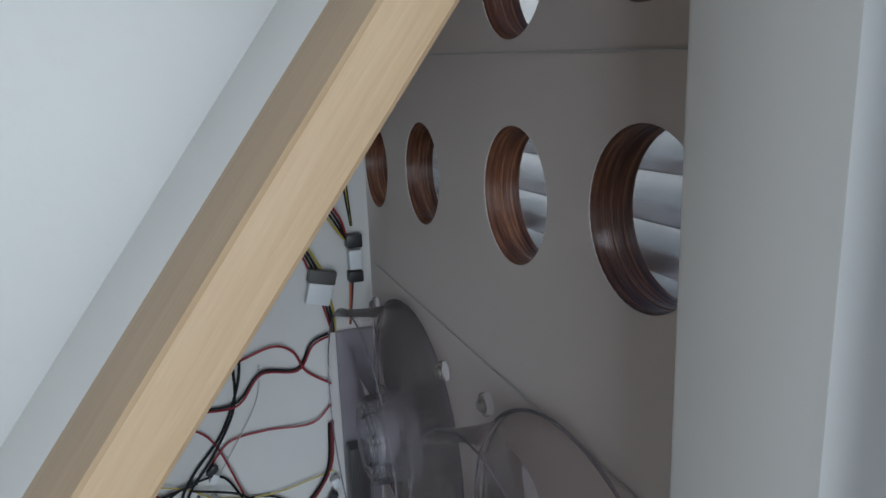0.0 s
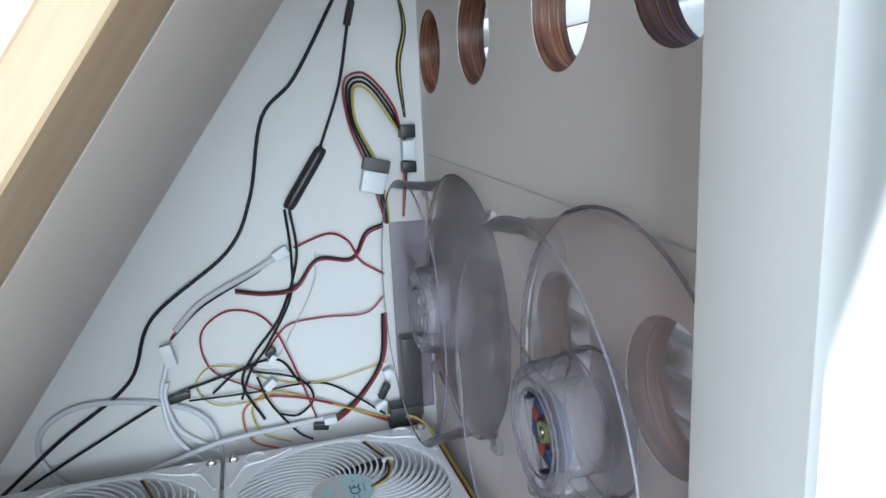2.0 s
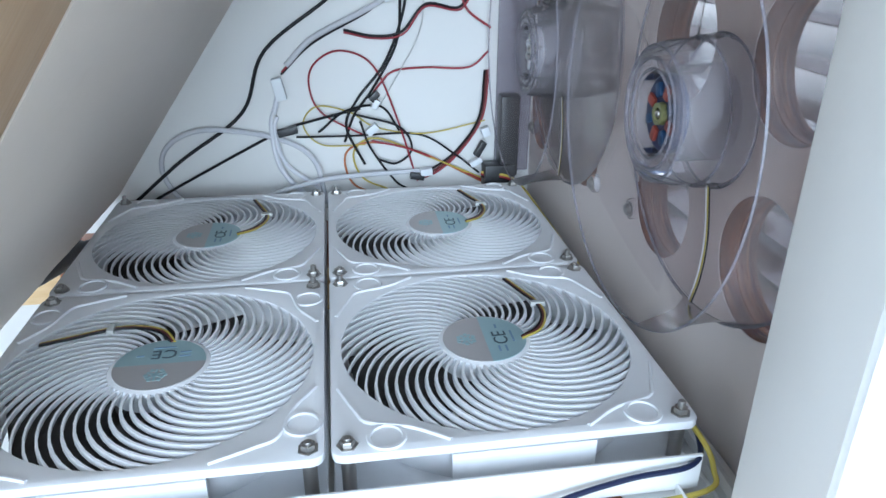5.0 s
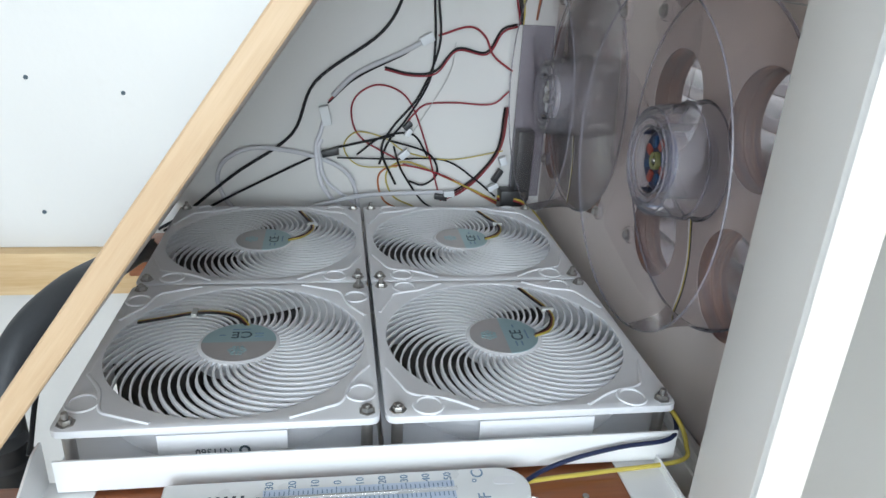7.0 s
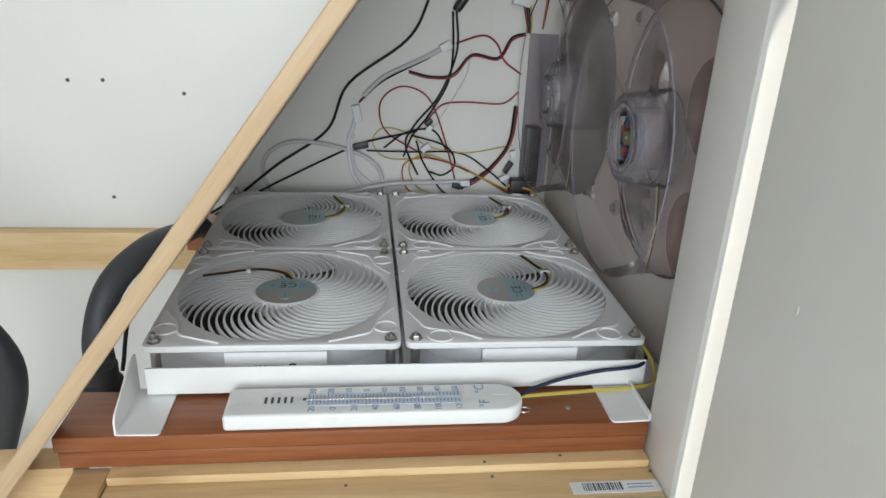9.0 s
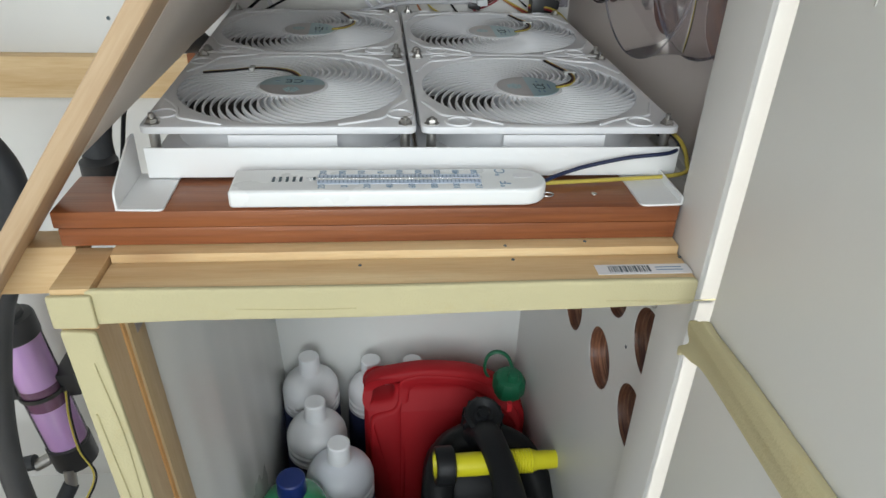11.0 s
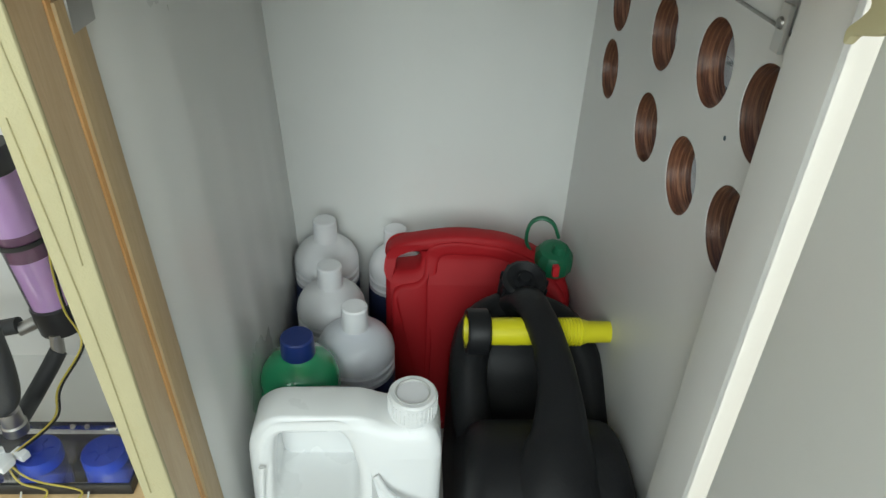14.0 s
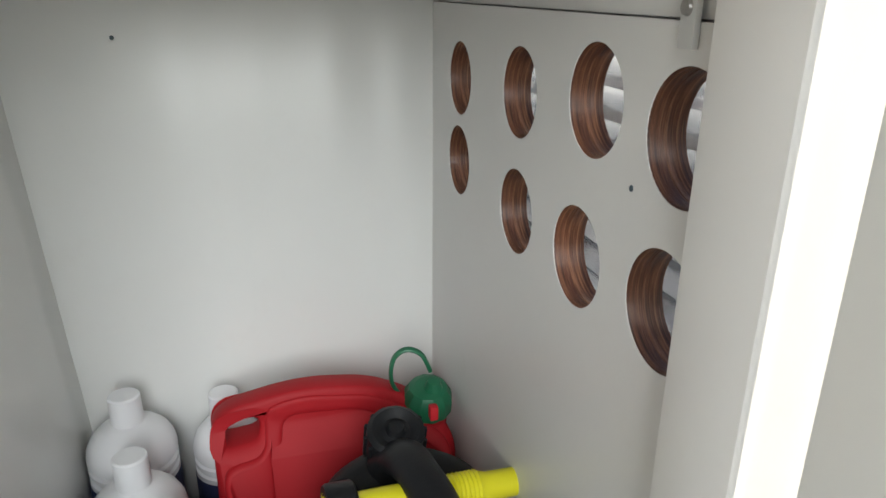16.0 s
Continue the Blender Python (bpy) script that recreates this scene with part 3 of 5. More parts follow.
solid("wall_batten", box((-0.94, 0.385, 0.691), (-0.205, 0.4045, 0.739), 0.0015), PINE_X, "knotty pine batten across the back wall", "batten", "structure")

# sloping panel with its pine edge
SLOPE = math.atan2(1.0, 0.722)
tilt = Matrix.Translation((-0.0562, 0, 1.0)) @ Matrix.Rotation(-SLOPE, 4, "Y")


def sagging(bm):
    for v in bm.verts:
        v.co.z -= (v.co.y + 0.07) * 0.025
    return bm


solid("sloping_panel", sagging(box((-0.250, -0.0395, 0.0005), (0.62, 0.4045, 0.0075), 0.0008)), PAINT_TAN, "sloping panel with thin off-white paint", "panel", "structure", at=tilt)
# added white layer: makes the upper face brighter than the tan underside
solid("panel_facing", sagging(box((-0.250, -0.0395, 0.0078), (0.62, 0.4045, 0.0102), 0.0005)), PAINT, "thin white skin added to brighten the sloping panel's upper face", "panel", "structure", at=tilt)
solid("panel_edge", box((-0.40, -0.095, 0.0), (0.62, -0.0400, 0.0104), 0.0020, 3), wood("pine_along_slope", (0.56, 0.41, 0.26), (0.45, 0.30, 0.17), "x", knots=5.0), "pine edge batten on the sloping panel", "batten", "structure", at=tilt)


# ---- the four white fans ----
def bolt(name, parent, x, y, z, tall=0.006):
    o = part(name, lathe([(0, tall), (0.0016, tall), (0.0019, tall - 0.0004), (0.0019, 0.0)], 12), STEEL, parent, at=Matrix.Translation((x, y, z)))
    nut = lathe([(0.0018, 0.0032), (0.0034, 0.0032), (0.0037, 0.0027), (0.0037, 0.0006), (0.0052, 0.0005), (0.0052, 0.0)], 6)
    part("nut", nut, STEEL, o)
    return o


S = 0.09
R = 0.0835


def case_fan(label):
    fan = thing("case_fan", (0, 0, 0), label, "fan", "four white fans on the shelf")
    square = rounded([(-S, -S), (S, -S), (S, S), (-S, S)], 0.007, 5)
    circle = [(R * math.cos(a * math.pi / 48), R * math.sin(a * math.pi / 48)) for a in range(96)]
    part("top_flange", turned(outline([square, circle], 0.005, 0.0008, 2), Matrix.Translation((0, 0, -0.0025))), FAN_WHITE, fan)
    part("bottom_flange", turned(outline([square, circle], 0.004, 0.0006, 1), Matrix.Translation((0, 0, -0.030))), FAN_WHITE, fan)
    part("duct", lathe([(R, -0.004), (R, -0.0285), (R + 0.0035, -0.0285), (R + 0.0035, -0.004)], 72), FAN_WHITE, fan)
    # spiral guard vanes
    b = bmesh.new()
    rows = []
    n = 12
    for i in range(n + 1):
        f = i / n
        r = 0.027 + (R + 0.001 - 0.027) * f
        a = 0.98 * f ** 1.35
        d = Vector((math.cos(a), math.sin(a)))
        s = Vector((-d.y, d.x))
        lean = 0.0012 * (0.4 + 0.6 * f)
        w = 0.00070 + 0.00055 * f
        c = d * r
        top, bot = -0.0004, -0.0028 - 0.0006 * f
        rows.append([b.verts.new((*(c - s * w), top)), b.verts.new((*(c + s * w), top)), b.verts.new((*(c + s * (w - lean)), bot)), b.verts.new((*(c - s * (w + lean)), bot))])
    for p, q in zip(rows, rows[1:]):
        for j in range(4):
            k = (j + 1) % 4
            b.faces.new((p[j], p[k], q[k], q[j]))
    b.faces.new(rows[0][::-1])
    b.faces.new(rows[-1])
    vane = mesh_of(b, "vane", FAN_WHITE, 50)
    for i in range(46):
        part("vane", vane, FAN_WHITE, fan, at=Matrix.Rotation(2 * math.pi * i / 46, 4, "Z"))
    part("hub", lathe([(0, -0.0002), (0.026, -0.0002), (0.0272, -0.001), (0.0275, -0.009), (0.0275, -0.012), (0, -0.012)], 48), FAN_WHITE, fan)
    half = [(0.0245 * math.cos(a * math.pi / 24), 0.0245 * math.sin(a * math.pi / 24)) for a in range(25)]
    quarter = Matrix.Rotation(radians(-90), 4, "Z")
    lab = part("label", turned(outline([half], 0.0004), quarter @ Matrix.Translation((0, 0, 0.0001))), LABEL_BLUE, fan, "pale blue and grey round foil label")
    low = [(x, -y) for x, y in half]
    part("label_lower_half", turned(outline([low[::-1]], 0.0004), quarter @ Matrix.Translation((0, 0, 0.0001))), LABEL_PINK, lab)
    part("lettering", lettering("CE", 0.012, Matrix.Translation((0.0095, -0.001, 0.0005)) @ Matrix.Rotation(radians(90), 4, "Z")), INK, lab)
    for x0, y0, w in ((0.0125, 0.0105, 0.006), (0.0125, 0.0065, 0.006), (0.0, 0.0165, 0.012), (-0.012, 0.009, 0.004)):
        part("print_bar", box((y0 - 0.0006, -x0 - w / 2, 0.0004), (y0 + 0.0006, -x0 + w / 2, 0.0006)), INK_BLUE, lab)
    b = None
    for k in range(3):
        b = join(b, box((-0.0055, -0.0007, 0.0003), (0.0055, 0.0007, 0.0006)), Matrix.Translation((-0.011, 0, 0)) @ Matrix.Rotation(k * math.pi / 3, 4, "Z"))
    for k in range(6):
        b = join(b, lathe([(0, 0.0006), (0.0013, 0.0006), (0.0013, 0.0003)], 8), Matrix.Translation((-0.011 + 0.005 * math.cos(k * math.pi / 3 + 0.5), 0.005 * math.sin(k * math.pi / 3 + 0.5), 0)))
    part("emblem", b, LABEL_BLUE, lab)
    # rotor below the guard
    rotor = part("rotor", lathe([(0, -0.013), (0.026, -0.013), (0.027, -0.015), (0.027, -0.03), (0, -0.03)], 32), ROTOR_GREY, fan, "grey rotor below the guard")
    b = bmesh.new()
    g = [[b.verts.new((r * math.cos(a), r * math.sin(a), z)) for r, a, z in ((0.026, u - 0.2, -0.013 - 0.014 * k), (0.05, u, -0.012 - 0.015 * k), (0.081, u + 0.22, -0.012 - 0.016 * k))] for k, u in ((0, 0.0), (1, 0.62))]
    for j in range(2):
        b.faces.new((g[0][j], g[0][j + 1], g[1][j + 1], g[1][j]))
    bmesh.ops.solidify(b, geom=b.faces[:], thickness=0.0012)
    blade = mesh_of(b, "blade", ROTOR_GREY)
    for i in range(9):
        part("blade", blade, ROTOR_GREY, rotor, at=Matrix.Rotation(2 * math.pi * i / 9, 4, "Z"))
    # corners: raised rings, ribs and bolts
    ring = lathe([(0.0072, 0.0), (0.0076, 0.0012), (0.0094, 0.0012), (0.0098, 0.0)], 28)
    ring = mesh_of(ring, "boss_ring", FAN_WHITE)
    for sx in (-1, 1):
        for sy in (-1, 1):
            part("boss_ring", ring, FAN_WHITE, fan, at=Matrix.Translation((sx * 0.0640, sy * 0.0795, -0.0002)))
            part("corner_rib", tube([(sx * 0.086, sy * 0.038, 0.0), (sx * 0.078, sy * 0.058, 0.0002), (sx * 0.072, sy * 0.068, 0.0002), (sx * 0.052, sy * 0.074, 0.0002), (sx * 0.034, sy * 0.0855, 0.0)], 0.0012, 6, 5), FAN_WHITE, fan)
            bolt("bolt", fan, sx * 0.0825, sy * 0.0825, 0.0, 0.007 if sx * sy < 0 else 0.0045)
            part("spacer", lathe([(0.0035, -0.005), (0.0035, -0.028)], 12), STEEL, fan, at=Matrix.Translation((sx * 0.0825, sy * 0.0825, 0)))
    # motor lead towards a corner
    for k, m in enumerate((WIRE_BLACK, WIRE_MAROON, WIRE_YELLOW)):
        o = 0.0011 * (k - 1)
        part("motor_lead", tube([(0.022, -0.003 - o, 0.0008), (0.034 + o, 0.005 - o, 0.001), (0.0415 + o, 0.020, 0.0008), (0.042 + o, 0.036, 0.0006), (0.036 + o, 0.054, 0.0004), (0.029 + o, 0.072, 0.001)], 0.00075, 6, 6), m, fan)
    part("wire_clip", box((0.0375, 0.034, -0.001), (0.047, 0.038, 0.0022), 0.0006), SILICONE, fan)
    return fan


Z0 = 0.80
first = case_fan("white square fan with spiral guard, rear of the shelf")
first.matrix_basis = Matrix.Translation((-0.0915, 0.273, Z0))
second = copy_thing(first, Matrix.Translation((0.0915, 0.273, Z0)))
second["label"] = "white square fan with spiral guard beside the clear fans"
third = copy_thing(first, Matrix.Translation((-0.0915, 0.0905, Z0)) @ Matrix.Rotation(radians(90), 4, "Z"))
third["label"] = "white spiral-guard fan, lead turned towards the sloping panel"
fourth = copy_thing(first, Matrix.Translation((0.0915, 0.0905, Z0)))
fourth["label"] = "white square fan with spiral guard at the front edge"
mark = part("approval_mark", lettering("N11360", 0.0062, Matrix.Translation((-0.004, -0.0905, -0.0175)) @ XZ @ Matrix.Rotation(math.pi, 4, "Z")), INK, None)
b = bmesh.new()
lathe([(0.0018, 0.0002), (0.0032, 0.0002), (0.0032, -0.0002), (0.0018, -0.0002)], 20, Matrix.Translation((0.013, -0.0905, -0.0175)) @ XZ, b)
mark2 = part("approval_mark", b, INK, None)
plate = part("side_label", box((-0.034, -0.0902, -0.0265), (0.037, -0.0885, -0.0055)), FAN_WHITE, None)
for o in (mark, mark2, plate):
    o.parent = third
    o.matrix_parent_inverse = Matrix.Rotation(radians(-90), 4, "Z")
part("side_label", box((-0.034, -0.0902, -0.0265), (0.037, -0.0885, -0.0055)), FAN_WHITE, fourth)

# white angle bar and feet that carry the fans
bar = thing("angle_bar", (0, -0.012, 0.7705), "white powder-coated angle bar along the fan fronts", "bar")
part("upright_flange", box((-0.1755, -0.0012, 0.0), (0.1770, 0.0004, 0.0205), 0.0005), WHITE_METAL, bar)
part("lower_flange", box((-0.1755, 0.0005, 0.0), (0.1770, 0.011, 0.0012), 0.0004), WHITE_METAL, bar)


def foot(x, side, label, tall=0.0295):
    f = thing("mounting_foot", (x, -0.03, 0.7682), label, "bracket", "mounting feet")
    part("sole", turned(outline([rounded([(0, -0.0255, 0.001), (0.027 * side, -0.0265, 0.004), (0.027 * side, 0.026, 0.001), (0, 0.026, 0.001)], 0.001)], 0.0013), Matrix.Translation((0, 0, 0.0007))), WHITE_METAL, f)
    part("cheek", turned(outline([rounded([(-0.0255, 0.0, 0.001), (0.026, 0.0), (0.026, tall), (0.015, tall, 0.003), (-0.0255, min(tall, 0.0125), 0.005)], 0.001)], 0.0013), Matrix.Translation((0.0, 0, 0.0)) @ YZ), WHITE_METAL, f)
    return f


foot(-0.1835, 1, "white folded metal foot on the hardwood beam")
foot(0.1660, -1, "white folded metal foot beside the front stile", 0.006)

# thermometer lying on the beam
th = thing("wall_thermometer", (-0.02, -0.0385, 0.7687), "white plastic wall thermometer lying on the beam", "thermometer")
arc = [(0.083 + 0.0165 * math.cos(a), 0.0165 * math.sin(a) * 1.0) for a in [math.pi / 2 - k * math.pi / 12 for k in range(13)]]
shape = [(-0.0965, 0.0165), (-0.098, 0.015), (-0.098, -0.015), (-0.0965, -0.0165)] + arc[::-1]
part("body", turned(outline([shape], 0.0115, 0.0022, 3), Matrix.Translation((0, 0, 0.00575))), WHITE_PLASTIC, th)
b = None
for k in range(5):
    b = box((-0.0735 + 0.0042 * k, -0.0028, 0.0112), (-0.0718 + 0.0042 * k, 0.0040, 0.0118), 0, 2, b)
part("vent_slots", b, INK, th, "five dark vent slots")
tube_ob = part("glass_tube", tube([(-0.0525, 0.0, 0.0118), (0.058, 0.0, 0.0118)], 0.0012, 8, 0), ACRYLIC, th)
part("bulb", lathe([(0, 0.0014), (0.0014, 0.0), (0, -0.0014)], 10, Matrix.Translation((-0.0475, 0, 0.0122))), INK, th)
part("fluid", tube([(-0.0475, 0, 0.0121), (0.026, 0, 0.0121)], 0.0004, 6, 0), SILICONE, th)
for sy in (-1, 1):
    part("scale_panel", box((-0.0455, min(sy * 0.0016, sy * 0.0068), 0.0108), (0.0570, max(sy * 0.0016, sy * 0.0068), 0.0118)), SCALE_BLUE, th, "pale blue scale panel")
b1, b2 = bmesh.new(), bmesh.new()
for k in range(41):
    x = -0.0445 + k * 0.0025
    tall = 0.0040 if k % 5 == 0 else 0.0026
    box((x - 0.00028, 0.0022, 0.0114), (x + 0.00028, 0.0022 + tall, 0.0121), 0, 2, b1)
    box((x - 0.00028, -0.0022 - tall, 0.0114), (x + 0.00028, -0.0022, 0.0121), 0, 2, b2)
part("celsius_scale", b1, INK_BLUE, th, "fine dark graduation marks")
part("fahrenheit_scale", b2, INK_BLUE, th, "fine dark graduation marks")
for k, s in enumerate(("30", "20", "10", "0", "10", "20", "30", "40", "50")):
    part("numeral", lettering(s, 0.0062, Matrix.Translation((-0.0425 + k * 0.0121, 0.0102, 0.0116)) @ Matrix.Rotation(math.pi / 2, 4, "Z")), INK_BLUE, th)
for k, s in enumerate(("20", "0", "20", "40", "60", "80", "100", "120")):
    part("numeral", lettering(s, 0.0062, Matrix.Translation((-0.0425 + k * 0.0139, -0.0100, 0.0116)) @ Matrix.Rotation(math.pi / 2, 4, "Z")), INK_BLUE, th)
part("unit", lettering("°C", 0.010, Matrix.Translation((0.0715, 0.0090, 0.0116)) @ Matrix.Rotation(math.pi / 2, 4, "Z")), INK_BLUE, th)
part("unit", lettering("°F", 0.010, Matrix.Translation((0.0725, -0.0085, 0.0116)) @ Matrix.Rotation(math.pi / 2, 4, "Z")), INK_BLUE, th)
part("hanging_slot", turned(outline([rounded([(0.083, -0.003), (0.096, -0.003), (0.096, 0.003), (0.083, 0.003)], 0.003)], 0.0006), Matrix.Translation((-0.004, 0.0045, 0.0114))), FAN_WHITE, th)
eye = thing("screw_eye", (0.0815, -0.0395, 0.7682), "small steel ring screw in the beam", "screw")
part("ring", tube([(0.004 * math.cos(a * math.pi / 6), 0.003 * math.sin(a * math.pi / 6), 0.0008) for a in range(12)], 0.0006, 6, 3), STEEL, eye)
solid("pilot_screw", lathe([(0, 0.0008), (0.0018, 0.0006), (0.002, 0)], 12, Matrix.Translation((0.1135, -0.0375, 0.7682))), STEEL, "small steel screw head in the beam", "screw")

# price sticker on the rail
st = thing("barcode_sticker", (0.135, -0.0845, 0.7387), "white barcode sticker on the pine rail", "sticker")
part("paper", box((-0.029, -0.0058, 0.0), (0.031, 0.0052, 0.0004)), LABEL_PAPER, st)
b = bmesh.new()
x = -0.021
random.seed(4)
while x < 0.004:
    w = random.choice((0.0005, 0.0009, 0.0014))
    box((x, -0.0035, 0.0004), (x + w, 0.0035, 0.0006), 0, 2, b)
    x += w + random.choice((0.0006, 0.0009))
part("barcode", b, INK, st)
b = None
for k in range(2):
    b = box((0.009, -0.002 + 0.003 * k, 0.0004), (0.026, -0.0012 + 0.003 * k, 0.0006), 0, 2, b)
part("print_bars", b, INK_BLUE, st)
for x, y in ((0.052, -0.062), (0.056, -0.0705), (0.105, -0.058), (-0.04, -0.074), (0.165, -0.071)):
    zz = 0.744 if y > -0.0655 else 0.7387
    solid("nail_head", lathe([(0, 0.0006), (0.0009, 0.0005), (0.0012, 0)], 10, Matrix.Translation((x, y, zz))), INK, "dark nail head in the pine rail", "nail", group="nails")


# ---- clear fans on the side wall ----
def clear_fan(label, coils):
    """Axis along -x; the origin is the hub's centre on the wall."""
    f = thing("clear_fan", (0, 0, 0), label, "fan", "clear fans on the side wall")
    ax = Matrix.Rotation(radians(-90), 4, "Y")
    part("rear_disc", lathe([(0.0, 0.0042), (0.1030, 0.0042), (0.1034, 0.0034), (0.1030, 0.0026), (0.0, 0.0026)], 72, ax), CLEAR_PLATE, f)
    part("barrel", lathe([(0.1035, 0.0045), (0.1010, 0.012), (0.1005, 0.024), (0.1012, 0.036), (0.1030, 0.047)], 80, ax), CLEAR, f)
    part("front_rim", lathe([(0.1030, 0.0468), (0.1037, 0.0474), (0.1033, 0.0482), (0.1025, 0.0478), (0.1030, 0.0468)], 80, ax), CLEAR_RIM, f)
    part("rear_rim", lathe([(0.1038, 0.0045), (0.1050, 0.0049), (0.1050, 0.0057), (0.1036, 0.0060), (0.1030, 0.0049), (0.1038, 0.0045)], 72, ax), CLEAR_RIM, f)
    hub = part("hub", lathe([(0.0205, 0.0405), (0.0225, 0.0412), (0.0285, 0.0412), (0.0318, 0.0400), (0.0336, 0.0365), (0.0345, 0.030), (0.0345, 0.020), (0.0362, 0.0185), (0.0366, 0.008), (0.0345, 0.0065)], 56, ax), CLEAR_MILKY, f)
    for r, z in ((0.0208, 0.0412), (0.0262, 0.0416), (0.0318, 0.0402), (0.0348, 0.0200), (0.0366, 0.0082)):
        part("hub_ring", lathe([(r - 0.0009, z), (r, z + 0.0008), (r + 0.0009, z), (r, z - 0.0006), (r - 0.0009, z)], 48, ax), CLEAR_RIM, hub)
    part("inner_sleeve", lathe([(0.0200, 0.0395), (0.0204, 0.030), (0.0230, 0.0285), (0.0232, 0.008)], 40, ax), CLEAR_MILKY, hub)
    part("circuit_board", lathe([(0, 0.0350), (0.0176, 0.0350), (0.0190, 0.0340), (0.0190, 0.0310), (0, 0.0310)], 36, ax), coils[0], hub, "round motor board")
    coil = [mesh_of(box((-0.0370, 0.0080, -0.0024), (-0.0348, 0.0150, 0.0024), 0.0010), "coil", m) for m in coils[1:3]]
    for k in range(8):
        part("coil", coil[k % 2], None, hub, at=Matrix.Rotation(radians(22 + 45 * k), 4, "X"))
    part("bearing", lathe([(0.0028, 0.0372), (0.0032, 0.0380), (0.0052, 0.0380), (0.0056, 0.0350)], 20, ax), coils[3], hub)
    part("shaft", lathe([(0, 0.0385), (0.0015, 0.0382), (0.0020, 0.0370), (0.0020, 0.035)], 16, ax), STEEL, hub)
    b = bmesh.new()
    g = []
    for k in range(13):
        q = k / 12
        line = []
        for j in range(8):
            u = j / 7
            r = 0.0355 + 0.0620 * u
            a = -0.18 + 0.30 * u ** 1.6 + (0.62 + 0.34 * math.sin(math.pi * u * 0.8)) * q
            bow = 0.004 * math.sin(math.pi * q)
            line.append(b.verts.new((-0.034 + 0.010 * q + bow, r * math.sin(a), r * math.cos(a))))
        g.append(line)
    for p, q in zip(g, g[1:]):
        for j in range(7):
            b.faces.new((p[j], p[j + 1], q[j + 1], q[j]))
    blade = mesh_of(b, "blade", CLEAR_THIN, 80)
    for k in range(5):
        part("blade", blade, CLEAR_THIN, f, at=Matrix.Rotation(2 * math.pi * k / 5 + 0.3, 4, "X"))
    for k in range(4):
        a = radians(45 + 90 * k)
        sy, sz = math.copysign(0.0815, math.sin(a)), math.copysign(0.0815, math.cos(a))
        tab = part("screw_tab", lathe([(0.0, 0.0085), (0.0062, 0.0085), (0.0068, 0.0075), (0.0068, 0.0042), (0.0, 0.0042)], 20, Matrix.Translation((0, sy, sz)) @ ax), CLEAR_THIN, f)
        part("screw", lathe([(0, 0.0115), (0.0028, 0.0113), (0.0040, 0.0100), (0.0040, 0.0090), (0.0052, 0.0088), (0.0052, 0.0082)], 16, Matrix.Translation((0, sy, sz)) @ ax), STEEL, tab)
    for k, m in enumerate((WIRE_WHITE, WIRE_YELLOW, WIRE_BLACK)):
        o = 0.0016 * k
        part("motor_lead", tube([(-0.012, -0.010 - o, -0.034), (-0.012, -0.016 - o, -0.058), (-0.011, -0.014 - o, -0.080), (-0.009, -0.006 - o, -0.1)], 0.00042, 6, 6), m, f)
    return f


cf1 = clear_fan("clear plastic fan screwed over the bored holes", (LABEL_NAVY, COPPER, COIL_BLUE, COIL_OLIVE))
cf1.matrix_basis = Matrix.Translation((0.2025, 0.057, 0.939))
cf2 = clear_fan("clear plastic fan in the rear corner, dusty", (LABEL_PINK, FAN_WHITE, SILICONE, STEEL))
cf2.matrix_basis = Matrix.Translation((0.2025, 0.288, 0.933))
tape = solid("clear_adaptor", box((0.166, 0.398, 0.80), (0.2, 0.4035, 0.985), 0.001), CLEAR_RIM, "clear plastic edge strip in the rear corner", "strip")
box_ob = thing("speed_controller", (0.176, 0.388, 0.80), "black controller block in the rear corner", "controller")
part("body", box((-0.009, -0.008, 0.0), (0.009, 0.010, 0.078), 0.002), BLACK, box_ob)
part("plug", box((-0.024, -0.012, -0.012), (0.006, 0.008, 0.0125), 0.002), BLACK, box_ob)
b = tube([(0.2022, 0.39, 1.047), (0.2022, 0.05, 1.036), (0.2022, -0.045, 1.033)], 0.0005, 6, 4)
solid("pencil_line", b, SILICONE, "thin grey line drawn on the side wall", "line")
b = tube([(0.2022, 0.39, 1.222), (0.2022, 0.2, 1.213), (0.2022, -0.045, 1.2)], 0.0005, 6, 4)
solid("pencil_line", b, SILICONE, "thin grey line drawn on the side wall", "line")


# ---- cables on the back wall ----
def cable(name, pts, r, mat, label, y=0.4025, wave=0.004, category="cable"):
    """pts are (x, z) or (x, z, lift) against the back wall."""
    r = r * 0.8 if r > 0.0013 and mat is WIRE_BLACK else r
    line = []
    for i, p in enumerate(pts):
        lift = p[2] if len(p) > 2 else 0.0
        line.append((p[0], y - r - lift - wave * (0.5 + 0.5 * math.sin(i * 2.1)), p[1]))
    return solid(name, tube(line, r, 8, 7), mat, label, category)


cable("power_cable", [(0.166, 1.27), (0.16, 1.239), (0.131, 1.185), (0.091, 1.118), (0.061, 1.086), (0.045, 1.019), (0.021, 0.973), (-0.046, 0.922), (-0.072, 0.866), (-0.132, 0.823), (-0.185, 0.78), (-0.215, 0.76)], 0.0021, WIRE_BLACK, "long black power cable across the back wall")
cable("fuse_lead", [(0.17, 1.30), (0.160, 1.222), (0.157, 1.205), (0.143, 1.174), (0.129, 1.112), (0.108, 1.056)], 0.0017, WIRE_BLACK, "black lead running to the inline fuse")
cable("red_lead", [(0.181, 1.30), (0.168, 1.245), (0.158, 1.213)], 0.0016, WIRE_RED, "short red lead beside the black one")
